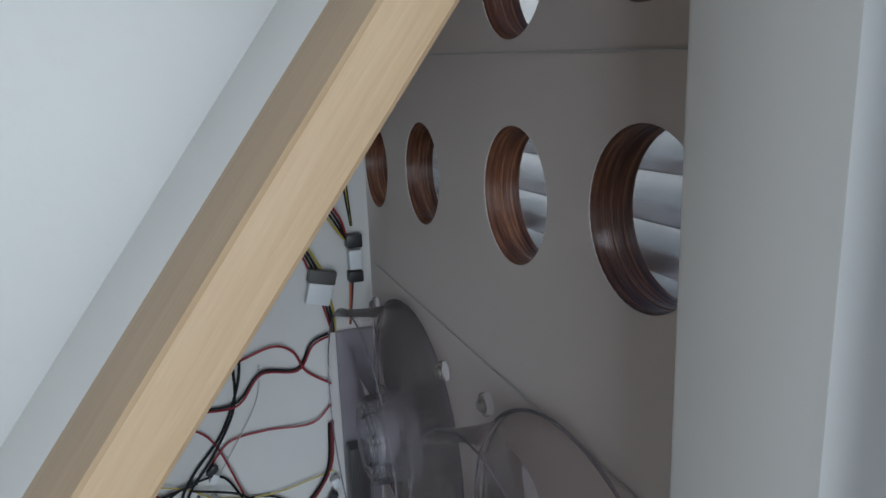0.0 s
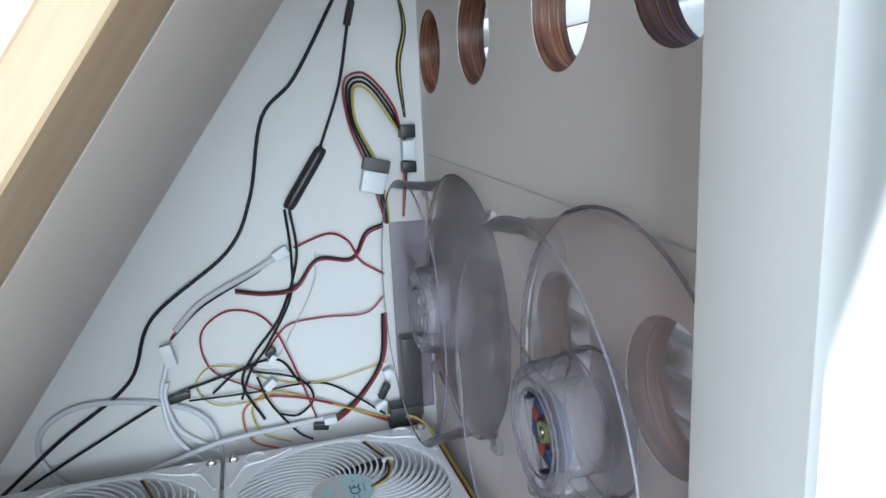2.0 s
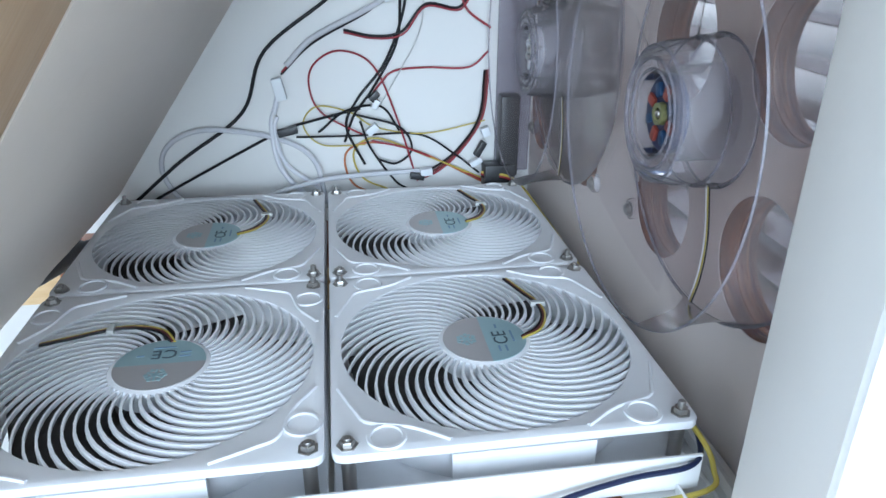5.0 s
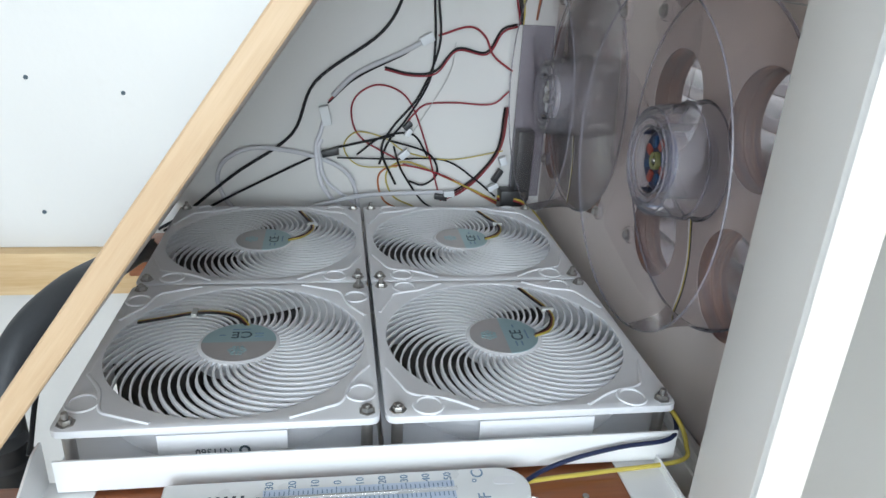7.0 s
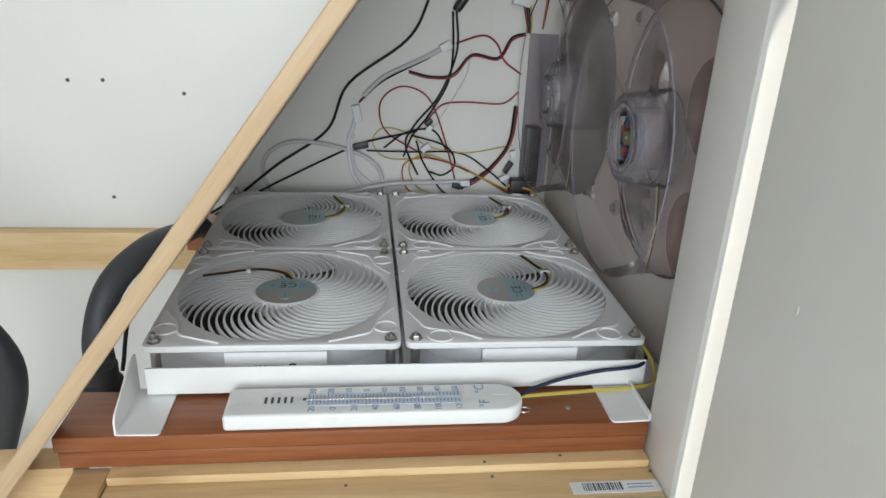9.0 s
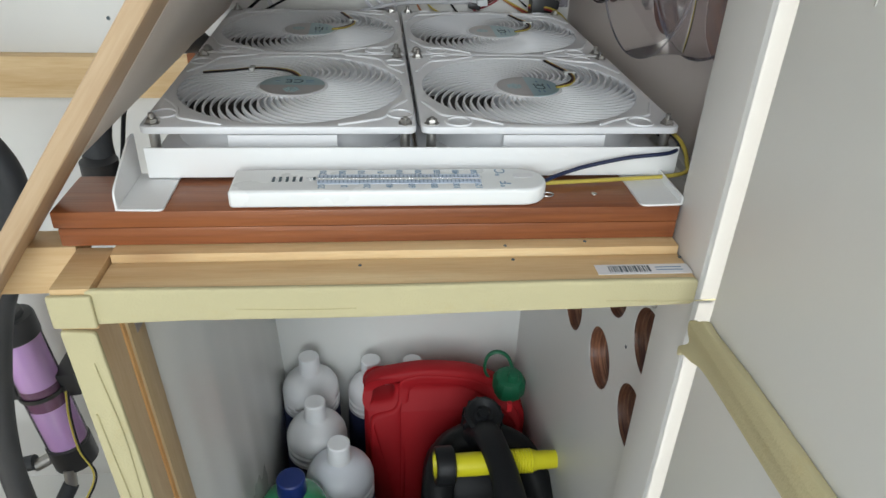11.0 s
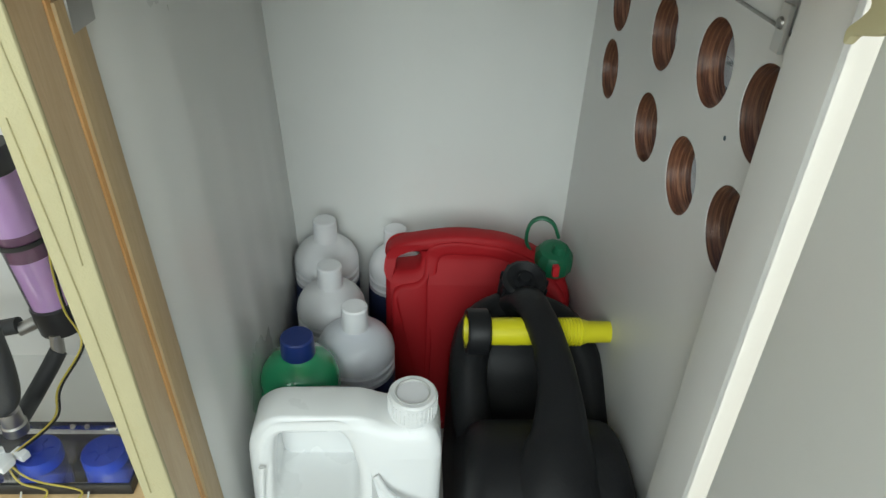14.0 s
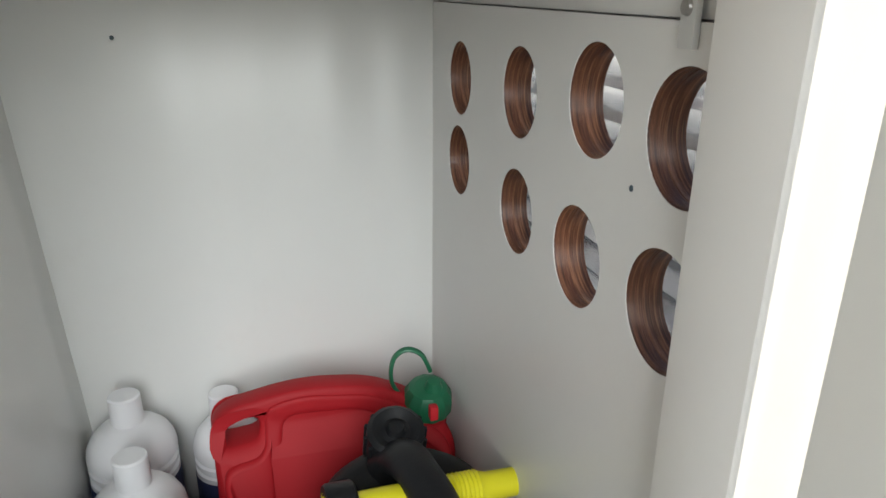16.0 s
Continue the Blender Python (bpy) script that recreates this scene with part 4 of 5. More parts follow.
fuse = solid("inline_fuse", tube([(0.110, 0.396, 1.058), (0.106, 0.396, 1.052), (0.079, 0.396, 1.012), (0.076, 0.396, 1.007)], 0.005, 12, 3, radii=[0.0035, 0.0055, 0.0055, 0.003]), BLACK, "black shrink-wrapped inline fuse", "fuse")
solid("barrel_plug", tube([(0.1445, 0.397, 1.180), (0.139, 0.397, 1.160)], 0.0032, 10, 2), BLACK, "black barrel plug on the cable", "plug")
cable("fuse_tail", [(0.077, 1.008), (0.0795, 0.962), (0.061, 0.910), (0.033, 0.875), (0.022, 0.850), (0.038, 0.812)], 0.0016, WIRE_BLACK, "black tail wire below the fuse")
cable("fuse_tail", [(0.073, 1.006), (0.075, 0.965), (0.071, 0.925), (0.048, 0.885), (0.03, 0.862), (0.02, 0.835)], 0.0015, WIRE_BLACK, "black tail wire below the fuse")
for k, m in enumerate((WIRE_RED, WIRE_BLACK, WIRE_BLACK, WIRE_YELLOW)):
    o = 0.0035 * k
    cable("molex_wire", [(0.180 - o * 0.2, 1.070, 0.006), (0.174 - o * 0.6, 1.090 - o * 0.6, 0.008), (0.160 - o * 0.3, 1.111 - o * 1.0, 0.010), (0.146, 1.120 - o * 1.1, 0.012), (0.1315 + o * 0.7, 1.112 - o * 0.8, 0.01), (0.1345 + o * 0.6, 1.078, 0.006), (0.146 + o, 1.045, 0.003)], 0.0011, m, "coloured power wire looped to the connector")
    cable("molex_tail", [(0.155 + o * 0.8, 1.016), (0.159 + o * 0.6, 1.0), (0.163 + o * 0.3, 0.985)], 0.001, m, "coloured wire below the connector")
mx = thing("drive_connector", (0.153, 0.391, 1.03), "grey and white four-pin power connector", "connector")
turn = Matrix.Rotation(radians(14), 4, "Y")
part("socket", box((-0.012, -0.005, 0.0045), (0.012, 0.005, 0.016), 0.0012), ROTOR_GREY, mx, "dark grey socket", turn)
part("plug", box((-0.0105, -0.0045, -0.0145), (0.0105, 0.0045, 0.0043), 0.0012), CONNECTOR, mx, "milky white plug", turn)
for k, m in enumerate((WIRE_BLACK, WIRE_YELLOW, WIRE_BLACK)):
    o = 0.003 * k
    cable("bundle_wire", [(0.186, 1.08), (0.181 + o * 0.4, 1.125), (0.189 + o * 0.3, 1.159), (0.183, 1.195), (0.176 + o, 1.215), (0.184 + o, 1.26), (0.19 + o, 1.30)], 0.0012, m, "coloured wire climbing the wall corner")
    cable("corner_wire", [(0.183 + o * 0.3, 1.062), (0.182 + o * 0.3, 1.03), (0.18, 0.99)], 0.0011, (WIRE_ORANGE, WIRE_RED, WIRE_BLACK)[k], "coloured wire in the wall corner")
cable("bundle_wire", [(0.172, 1.30), (0.176, 1.245), (0.178, 1.212)], 0.0012, WIRE_RED, "red wire climbing the wall corner")
for nm, x0, z0, w, hgt, lab in (("cable_clip", 0.176, 1.206, 0.028, 0.007, "flat black connector on the wire bundle"), ("plug_block", 0.186, 1.068, 0.014, 0.012, "small black plug block in the corner"), ("plug_block", 0.186, 1.036, 0.013, 0.01, "small black plug block in the corner")):
    solid(nm, box((x0 - w / 2, 0.389, z0 - hgt / 2), (x0 + w / 2, 0.4005, z0 + hgt / 2), 0.0015), BLACK, lab, "connector")
solid("plug_window", box((0.1805, 0.3895, 1.0425), (0.1915, 0.4005, 1.060), 0.001), CONNECTOR, "clear white plug body in the corner", "connector")
cable("red_black_wire", [(0.078, 0.971), (0.109, 0.981), (0.127, 0.972), (0.137, 0.953), (0.158, 0.938)], 0.0011, WIRE_RED, "thin red wire with a curl")
cable("red_black_wire", [(0.159, 0.985), (0.143, 0.979), (0.129, 0.956), (0.098, 0.959), (0.076, 0.936), (0.051, 0.932), (0.024, 0.938)], 0.0012, WIRE_BLACK, "black wire curling across the wall")
cable("red_black_wire", [(0.160, 0.983), (0.144, 0.977), (0.130, 0.954), (0.098, 0.957), (0.077, 0.934), (0.051, 0.930), (0.024, 0.936)], 0.0010, WIRE_RED, "red wire curling across the wall", wave=0.006)
cable("white_sleeve", [(0.064, 0.966), (0.042, 0.954), (-0.004, 0.931), (-0.029, 0.908)], 0.0026, SLEEVE, "milky sleeve over the wire pair", category="sleeve")
cable("sleeved_wire", [(0.05, 0.958), (0.04, 0.952), (-0.004, 0.929), (-0.033, 0.902)], 0.0011, WIRE_RED, "dark red wire inside the sleeve")
cable("sleeved_wire", [(0.05, 0.956), (0.04, 0.950), (-0.005, 0.926), (-0.034, 0.900)], 0.0011, WIRE_BLACK, "black wire inside the sleeve")
cable("white_wire", [(-0.038, 0.884), (-0.042, 0.870), (-0.047, 0.851), (-0.041, 0.811), (-0.014, 0.778)], 0.0024, WIRE_WHITE, "white cable dropping behind the fans")
cable("white_wire", [(-0.041, 0.862), (-0.044, 0.848), (-0.036, 0.815), (-0.006, 0.79), (0.002, 0.772)], 0.0020, WIRE_WHITE, "white cable dropping behind the fans")
for x0, z0, w, hgt, a in ((0.066, 0.968, 0.014, 0.009, 28), (-0.0365, 0.888, 0.0095, 0.02, 12), (0.046, 0.848, 0.012, 0.007, 40), (0.05, 0.872, 0.009, 0.006, 60), (0.097, 0.804, 0.012, 0.007, 5), (0.155, 0.842, 0.008, 0.009, 20), (0.146, 0.812, 0.012, 0.006, 30)):
    solid("wire_connector", box((-w / 2, -0.004, -hgt / 2), (w / 2, 0.004, hgt / 2), 0.001), CONNECTOR, "small white nylon wire connector", "connector", group="white connectors", at=Matrix.Translation((x0, 0.394, z0)) @ Matrix.Rotation(radians(-a), 4, "Y"))
for x0, z0, w, hgt, a in ((0.049, 0.879, 0.010, 0.006, 45), (-0.032, 0.849, 0.018, 0.007, 12), (0.088, 0.80, 0.014, 0.006, -10), (0.15, 0.825, 0.016, 0.006, 60)):
    solid("wire_connector", box((-w / 2, -0.004, -hgt / 2), (w / 2, 0.004, hgt / 2), 0.001), BLACK, "small black wire connector", "connector", group="black connectors", at=Matrix.Translation((x0, 0.394, z0)) @ Matrix.Rotation(radians(-a), 4, "Y"))
cable("thin_red_wire", [(0.157, 0.917), (0.138, 0.903), (0.100, 0.903), (0.069, 0.901), (0.055, 0.89), (0.045, 0.875)], 0.0010, WIRE_RED, "thin red wire running to the fan corner")
cable("thin_red_wire", [(0.088, 0.796), (0.069, 0.860), (0.049, 0.906), (0.020, 0.920), (-0.003, 0.910), (-0.010, 0.890), (0.0, 0.864), (0.039, 0.841)], 0.0009, WIRE_RED, "thin red wire in a wide loop")
for k, m in enumerate((WIRE_RED, WIRE_MAROON, WIRE_BLACK)):
    o = 0.0022 * k
    cable("corner_loom", [(0.158 - o, 0.90), (0.153 - o, 0.856), (0.134 - o, 0.824), (0.111 - o, 0.803 + o), (0.088 - o, 0.794 + o)], 0.0011, m, "dark red wire pair sagging from the corner", wave=0.002 + o)
cable("black_lead", [(0.036, 0.867), (-0.010, 0.857), (-0.040, 0.847), (-0.111, 0.812), (-0.165, 0.784), (-0.21, 0.758)], 0.0016, WIRE_BLACK, "black lead sloping down behind the fans")
cable("yellow_wire", [(0.039, 0.832), (-0.002, 0.834), (-0.018, 0.853), (-0.004, 0.870), (0.026, 0.864), (0.050, 0.848), (0.097, 0.841), (0.155, 0.852)], 0.0007, WIRE_YELLOW, "thin yellow wire in a loop")
cable("clear_tube", [(-0.001, 0.775), (-0.011, 0.821), (-0.046, 0.842), (-0.106, 0.852), (-0.139, 0.840), (-0.150, 0.815), (-0.137, 0.787), (-0.105, 0.780, 0.02), (-0.056, 0.792, 0.02), (0.001, 0.803, 0.01), (0.068, 0.804), (0.095, 0.804)], 0.0024, SLEEVE, "milky clear tube looped behind the fans", category="tube")
cable("orange_wire", [(0.051, 0.780), (0.025, 0.795), (0.020, 0.823), (0.044, 0.834), (0.091, 0.823), (0.156, 0.788)], 0.0010, WIRE_ORANGE, "orange-brown wire arching low behind the fans")
cable("orange_wire", [(0.06, 0.786), (0.035, 0.80), (0.028, 0.825), (0.05, 0.838), (0.10, 0.818), (0.16, 0.79)], 0.0009, WIRE_YELLOW, "yellow wire arching low behind the fans")
cable("orange_wire", [(0.045, 0.836), (0.08, 0.828), (0.12, 0.808), (0.165, 0.786)], 0.0010, WIRE_RED, "red wire low behind the fans", wave=0.008)
cable("black_tangle", [(0.035, 0.855), (0.044, 0.829), (0.066, 0.795), (0.08, 0.785)], 0.0011, WIRE_BLACK, "black wire in the tangle")
cable("black_tangle", [(0.030, 0.862), (0.071, 0.850), (0.084, 0.826), (0.069, 0.813), (0.052, 0.818)], 0.0011, WIRE_BLACK, "black wire in the tangle", wave=0.008)
cable("black_tangle", [(-0.004, 0.846), (0.022, 0.866), (0.055, 0.868), (0.072, 0.845)], 0.0011, WIRE_BLACK, "black wire in the tangle", wave=0.007)
cable("black_tangle", [(-0.025, 0.842), (0.03, 0.842), (0.09, 0.84), (0.125, 0.82), (0.15, 0.80)], 0.0010, WIRE_BLACK, "black wire in the tangle", wave=0.006)
cable("grey_wire", [(0.055, 0.87), (0.09, 0.93), (0.097, 0.965)], 0.0005, SILICONE, "very thin grey wire up the wall")

# loose leads beside and before the fans
for k, m in enumerate((WIRE_BLACK, WIRE_RED, WIRE_YELLOW)):
    o = 0.002 * k
    solid("side_lead", tube([(0.150, 0.385, 0.800 + o), (0.178, 0.365, 0.798 + o), (0.187 + o, 0.30, 0.783 + o), (0.186 + o, 0.20, 0.785), (0.187 + o, 0.1, 0.776 + o), (0.188, 0.04, 0.776 + o)], 0.0012, 8, 8), m, "coloured lead along the edge of the fans", "cable")
solid("dark_lead", tube([(0.186, 0.03, 0.786), (0.1825, 0.002, 0.788), (0.170, -0.0165, 0.7885), (0.140, -0.0172, 0.7850), (0.110, -0.0185, 0.7790), (0.088, -0.023, 0.7735), (0.070, -0.034, 0.7703)], 0.0014, 8, 8), WIRE_NAVY, "dark blue lead lying across the angle bar", "cable")
solid("yellow_lead", tube([(0.184, 0.06, 0.785), (0.181, 0.0, 0.792), (0.1845, -0.012, 0.780), (0.178, -0.019, 0.7735), (0.13, -0.0215, 0.7710), (0.08, -0.026, 0.7705), (0.065, -0.034, 0.7705)], 0.0014, 8, 8), WIRE_YELLOW, "yellow lead lying before the angle bar", "cable")
solid("sealant", tube([(0.191, 0.06, 0.769), (0.1925, 0.03, 0.772), (0.191, 0.0, 0.770), (0.190, -0.03, 0.769)], 0.005, 8, 4), SILICONE, "grey silicone bead on the white ledge", "sealant")


# ---- lower compartment ----
def bottle(x, y, top, r, mat, label, cap=BOTTLE_WHITE, labelled=True, liquid=None, neck=0.0122, cap_h=0.028):
    """A round one-litre bottle; top is the cap's top."""
    h = top - FLOOR
    o = thing("bottle", (x, y, FLOOR), label, "bottle", "white one-litre bottles" if mat is not BOTTLE_GREEN else "")
    sh = h - cap_h
    prof = [(0, 0.001), (r * 0.9, 0.001), (r, 0.006), (r, sh - 0.052), (r * 0.93, sh - 0.0505), (r * 0.93, sh - 0.0470), (r, sh - 0.0455), (r, sh - 0.0415), (r * 0.93, sh - 0.0400), (r * 0.93, sh - 0.0365), (r, sh - 0.0350), (r, sh - 0.029), (r * 0.97, sh - 0.023), (r * 0.87, sh - 0.0145), (r * 0.70, sh - 0.0075), (r * 0.5, sh - 0.003), (neck + 0.003, sh - 0.0005), (neck, sh + 0.003), (neck, sh + 0.01), (0, sh + 0.01)]
    part("body", lathe(prof, 40), mat, o)
    c = part("cap", lathe([(0, cap_h), (neck + 0.0005, cap_h), (neck + 0.002, cap_h - 0.0015), (neck + 0.0025, 0.0), (0, 0.0)], 32, Matrix.Translation((0, 0, sh))), cap, o)
    if labelled:
        part("label", lathe([(r + 0.0003, 0.03), (r + 0.0006, 0.031), (r + 0.0006, sh - 0.058), (r + 0.0003, sh - 0.057)], 40), LABEL_NAVY, o, "navy wrap-around label")
    return o


bottle(-0.127, 0.342, 0.333, 0.0405, BOTTLE_WHITE, "white plastic bottle in the rear corner")
bottle(-0.114, 0.263, 0.320, 0.0405, BOTTLE_WHITE, "white plastic bottle with a navy label")
bottle(-0.080, 0.190, 0.318, 0.0430, BOTTLE_FROST, "half-clear white bottle behind the white canister")
bottle(-0.040, 0.349, 0.318, 0.034, BOTTLE_WHITE, "white plastic bottle behind the red can")
bottle(0.02, 0.352, 0.312, 0.030, BOTTLE_WHITE, "white plastic bottle hidden behind the red can")
bottle(-0.132, 0.130, 0.327, 0.0405, BOTTLE_GREEN, "green translucent bottle with a dark blue cap", CAP_BLUE, False, neck=0.0145, cap_h=0.022)


def canister():
    c = thing("canister", (-0.075, 0.027, FLOOR), "white five-litre plastic canister with grip hole and blue label", "canister")
    outer = rounded([(-0.083, 0.0, 0.012), (0.082, 0.0, 0.012), (0.083, 0.255, 0.02), (0.076, 0.272, 0.012), (0.034, 0.272, 0.012), (0.014, 0.281, 0.014), (-0.064, 0.281, 0.014), (-0.083, 0.264, 0.014)], 0.01, 6)
    grip = rounded([(-0.062, 0.205, 0.012), (-0.062, 0.265, 0.010), (-0.002, 0.268, 0.012), (0.012, 0.235, 0.012), (0.012, 0.205, 0.014)], 0.01, 6)
    body = turned(outline([outer, grip], 0.094, 0.011, 5), XZ)
    for v in body.verts:
        k = min(max((v.co.z - 0.20) / 0.075, 0.0), 1.0)
        v.co.y = v.co.y * (1 - 0.55 * k) + 0.012 * k
    part("body", body, WHITE_PLASTIC, c, angle=50)
    part("grip_recess", box((-0.066, 0.020, 0.200), (0.016, 0.030, 0.262), 0.004), WHITE_PLASTIC, c)
    for k in range(2):
        part("grip_rib", tube([(-0.056, 0.0195, 0.247 - 0.011 * k), (-0.002, 0.0195, 0.249 - 0.011 * k)], 0.0024, 8, 0), WHITE_PLASTIC, c)
    cap = part("cap", lathe([(0, 0.021), (0.0145, 0.021), (0.015, 0.0228), (0.0195, 0.0228), (0.0212, 0.021), (0.0216, 0.0), (0, 0.0)], 40, Matrix.Translation((0.057, 0.011, 0.271))), WHITE_PLASTIC, c)
    part("cap_groove", lathe([(0.0139, 0.0216), (0.0146, 0.0232), (0.0154, 0.0232), (0.0160, 0.0226)], 36, Matrix.Translation((0.057, 0.011, 0.271))), SILICONE, cap, "grey groove round the cap disc")
    part("cap_disc", lathe([(0, 0.0214), (0.0138, 0.0214), (0.0142, 0.0208)], 36, Matrix.Translation((0.057, 0.011, 0.271))), FAN_WHITE, cap)
    b = None
    for k in range(36):
        a = 2 * math.pi * k / 36
        b = join(b, box((0.0208, -0.0006, 0.003), (0.0221, 0.0006, 0.018)), Matrix.Translation((0.057, 0.011, 0.271)) @ Matrix.Rotation(a, 4, "Z"))
    part("cap_ribs", b, WHITE_PLASTIC, cap)
    part("shoulder_ridge", tube([(0.026, -0.031, 0.235), (0.036, -0.038, 0.222), (0.050, -0.042, 0.212), (0.068, -0.0455, 0.202), (0.070, -0.047, 0.185), (0.070, -0.047, 0.05)], 0.003, 8, 6), WHITE_PLASTIC, c)
    part("shoulder_ridge", tube([(-0.07, -0.030, 0.245), (-0.072, -0.044, 0.20), (-0.072, -0.047, 0.175), (-0.072, -0.047, 0.05)], 0.003, 8, 6), WHITE_PLASTIC, c)
    lab = part("label", box((-0.056, -0.0478, 0.04), (0.050, -0.0466, 0.198), 0.0004), LABEL_PAPER, c, "blue and white printed label")
    part("label_band", box((-0.056, -0.0484, 0.182), (0.050, -0.0477, 0.198)), LABEL_CYAN, lab)
    part("label_panel", box((-0.056, -0.0484, 0.10), (0.050, -0.0477, 0.1815)), LABEL_SKY, lab)
    part("label_disc", lathe([(0, 0.0012), (0.0085, 0.0011), (0.009, 0.0)], 32, Matrix.Translation((-0.006, -0.0482, 0.188)) @ Matrix.Rotation(radians(90), 4, "X")), LABEL_PAPER, lab)
    return c


canister()


def red_can():
    c = thing("red_jerrycan", (0.062, 0.292, FLOOR), "red plastic jerrycan with a green screw cap", "jerrycan")
    outer = rounded([(-0.111, 0.0, 0.015), (0.112, 0.0, 0.015), (0.112, 0.235, 0.02), (0.075, 0.268, 0.02), (0.035, 0.288, 0.03), (-0.03, 0.296, 0.04), (-0.092, 0.284, 0.02), (-0.112, 0.272, 0.012)], 0.01, 6)
    hole = rounded([(-0.103, 0.247), (-0.071, 0.251), (-0.069, 0.272), (-0.100, 0.269)], 0.009, 5)

    def thin(bm):
        for v in bm.verts:
            k = min(max((v.co.z - 0.205) / 0.06, 0.0), 1.0)
            v.co.y = v.co.y * (1 - 0.58 * k) + 0.010 * k
        return bm

    part("body", thin(turned(outline([outer, hole], 0.070, 0.012, 4), XZ)), RED_CAN, c, angle=50)
    recess = rounded([(-0.058, 0.03), (0.100, 0.03), (0.100, 0.215), (0.056, 0.252), (0.02, 0.268), (-0.05, 0.272)], 0.018, 5)
    frame_loop = rounded([(-0.104, 0.01), (0.106, 0.01), (0.106, 0.228), (0.07, 0.262), (0.03, 0.281), (-0.03, 0.289), (-0.064, 0.282), (-0.066, 0.24), (-0.104, 0.235)], 0.014, 5)
    part("front_frame", thin(turned(outline([frame_loop, recess], 0.014, 0.005, 3), Matrix.Translation((0, -0.034, 0)) @ XZ)), RED_CAN, c, angle=50)
    part("neck", lathe([(0.021, 0.0), (0.021, 0.03)], 28, Matrix.Translation((0.088, 0.004, 0.238))), RED_CAN, c)
    lean = Matrix.Translation((0.089, 0.002, 0.254)) @ Matrix.Rotation(radians(12), 4, "X")
    cap = part("cap", lathe([(0, 0.027), (0.013, 0.027), (0.0185, 0.025), (0.0225, 0.019), (0.0245, 0.012), (0.0245, 0.0), (0.0, 0.0)], 12, lean), GREEN_CAP, c, "green screw cap", angle=20)
    part("cap_knob", lathe([(0, 0.011), (0.006, 0.010), (0.008, 0.005), (0.0095, 0.0)], 20, lean @ Matrix.Translation((0.004, -0.004, 0.025))), GREEN_CAP, cap)
    part("cap_strap", tube([(0.068, 0.004, 0.262), (0.055, 0.004, 0.285), (0.057, 0.004, 0.309), (0.069, 0.002, 0.319), (0.083, 0.0, 0.313), (0.092, 0.0, 0.294)], 0.0036, 8, 6, flat=0.6), GREEN_CAP, cap)
    return c


red_can()


def black_can():
    """Seen from the front: broad shoulders, an arched handle front to back, cap behind."""
    c = thing("black_jerrycan", (0.102, 0.085, FLOOR), "black plastic jerrycan with arched handle", "jerrycan")
    side = rounded([(-0.148, 0.0, 0.02), (0.135, 0.0, 0.02), (0.138, 0.215, 0.02), (0.120, 0.255, 0.02), (0.088, 0.262, 0.02), (0.074, 0.212, 0.03), (0.03, 0.188, 0.03), (-0.004, 0.200, 0.025), (-0.030, 0.246, 0.02), (-0.085, 0.262, 0.03), (-0.138, 0.240, 0.03), (-0.150, 0.18, 0.03)], 0.02, 6)
    body = turned(outline([side], 0.158, 0.022, 6), YZ)
    for v in body.verts:
        k = max(0.0, (v.co.z - 0.12) / 0.14)
        v.co.x *= 1 - 0.13 * k * k
    part("body", body, BLACK_CAN, c, angle=60)
    part("front_panel", turned(outline([rounded([(-0.052, 0.03), (0.052, 0.03), (0.050, 0.175), (0.02, 0.205), (-0.02, 0.205), (-0.05, 0.175)], 0.02, 5)], 0.010, 0.004, 3), Matrix.Translation((0, -0.150, 0)) @ XZ), BLACK_CAN, c)
    part("handle", tube([(0.002, -0.125, 0.205), (0.004, -0.098, 0.238), (0.010, -0.066, 0.262), (0.013, -0.028, 0.280), (0.010, 0.015, 0.294), (0.003, 0.055, 0.300), (-0.003, 0.088, 0.292), (-0.006, 0.108, 0.262), (-0.006, 0.115, 0.20)], 0.017, 18, 10, flat=0.72, radii=[0.058, 0.042, 0.026, 0.0195, 0.0170, 0.0165, 0.019, 0.028, 0.036]), BLACK_CAN, c, angle=60)
    part("shoulder", tube([(-0.052, -0.02, 0.185), (-0.060, 0.02, 0.205), (-0.060, 0.062, 0.235), (-0.044, 0.096, 0.254), (-0.012, 0.112, 0.262)], 0.016, 14, 6, radii=[0.02, 0.02, 0.02, 0.022, 0.022]), BLACK_CAN, c, angle=60)
    part("shoulder", tube([(0.058, -0.02, 0.180), (0.064, 0.02, 0.196), (0.064, 0.062, 0.222), (0.044, 0.098, 0.246), (0.006, 0.112, 0.260)], 0.016, 14, 6, radii=[0.02, 0.02, 0.02, 0.022, 0.022]), BLACK_CAN, c, angle=60)
    part("hand_hole_lip", tube([(-0.062, -0.055, 0.222), (-0.055, -0.088, 0.238), (-0.030, -0.100, 0.240), (-0.006, -0.088, 0.246), (0.0, -0.062, 0.262)], 0.010, 12, 8, radii=[0.012, 0.011, 0.009, 0.011, 0.012]), BLACK_CAN, c, angle=60)
    lean = Matrix.Translation((-0.003, 0.118, 0.276)) @ Matrix.Rotation(radians(22), 4, "X")
    part("neck", lathe([(0.022, -0.04), (0.0215, 0.01)], 28, lean), BLACK_CAN, c)
    cap = part("cap", lathe([(0, 0.036), (0.006, 0.036), (0.008, 0.031), (0.012, 0.030), (0.0195, 0.034), (0.0235, 0.031), (0.0245, 0.0), (0, 0.0)], 36, lean), BLACK_CAN, c, "black screw cap")
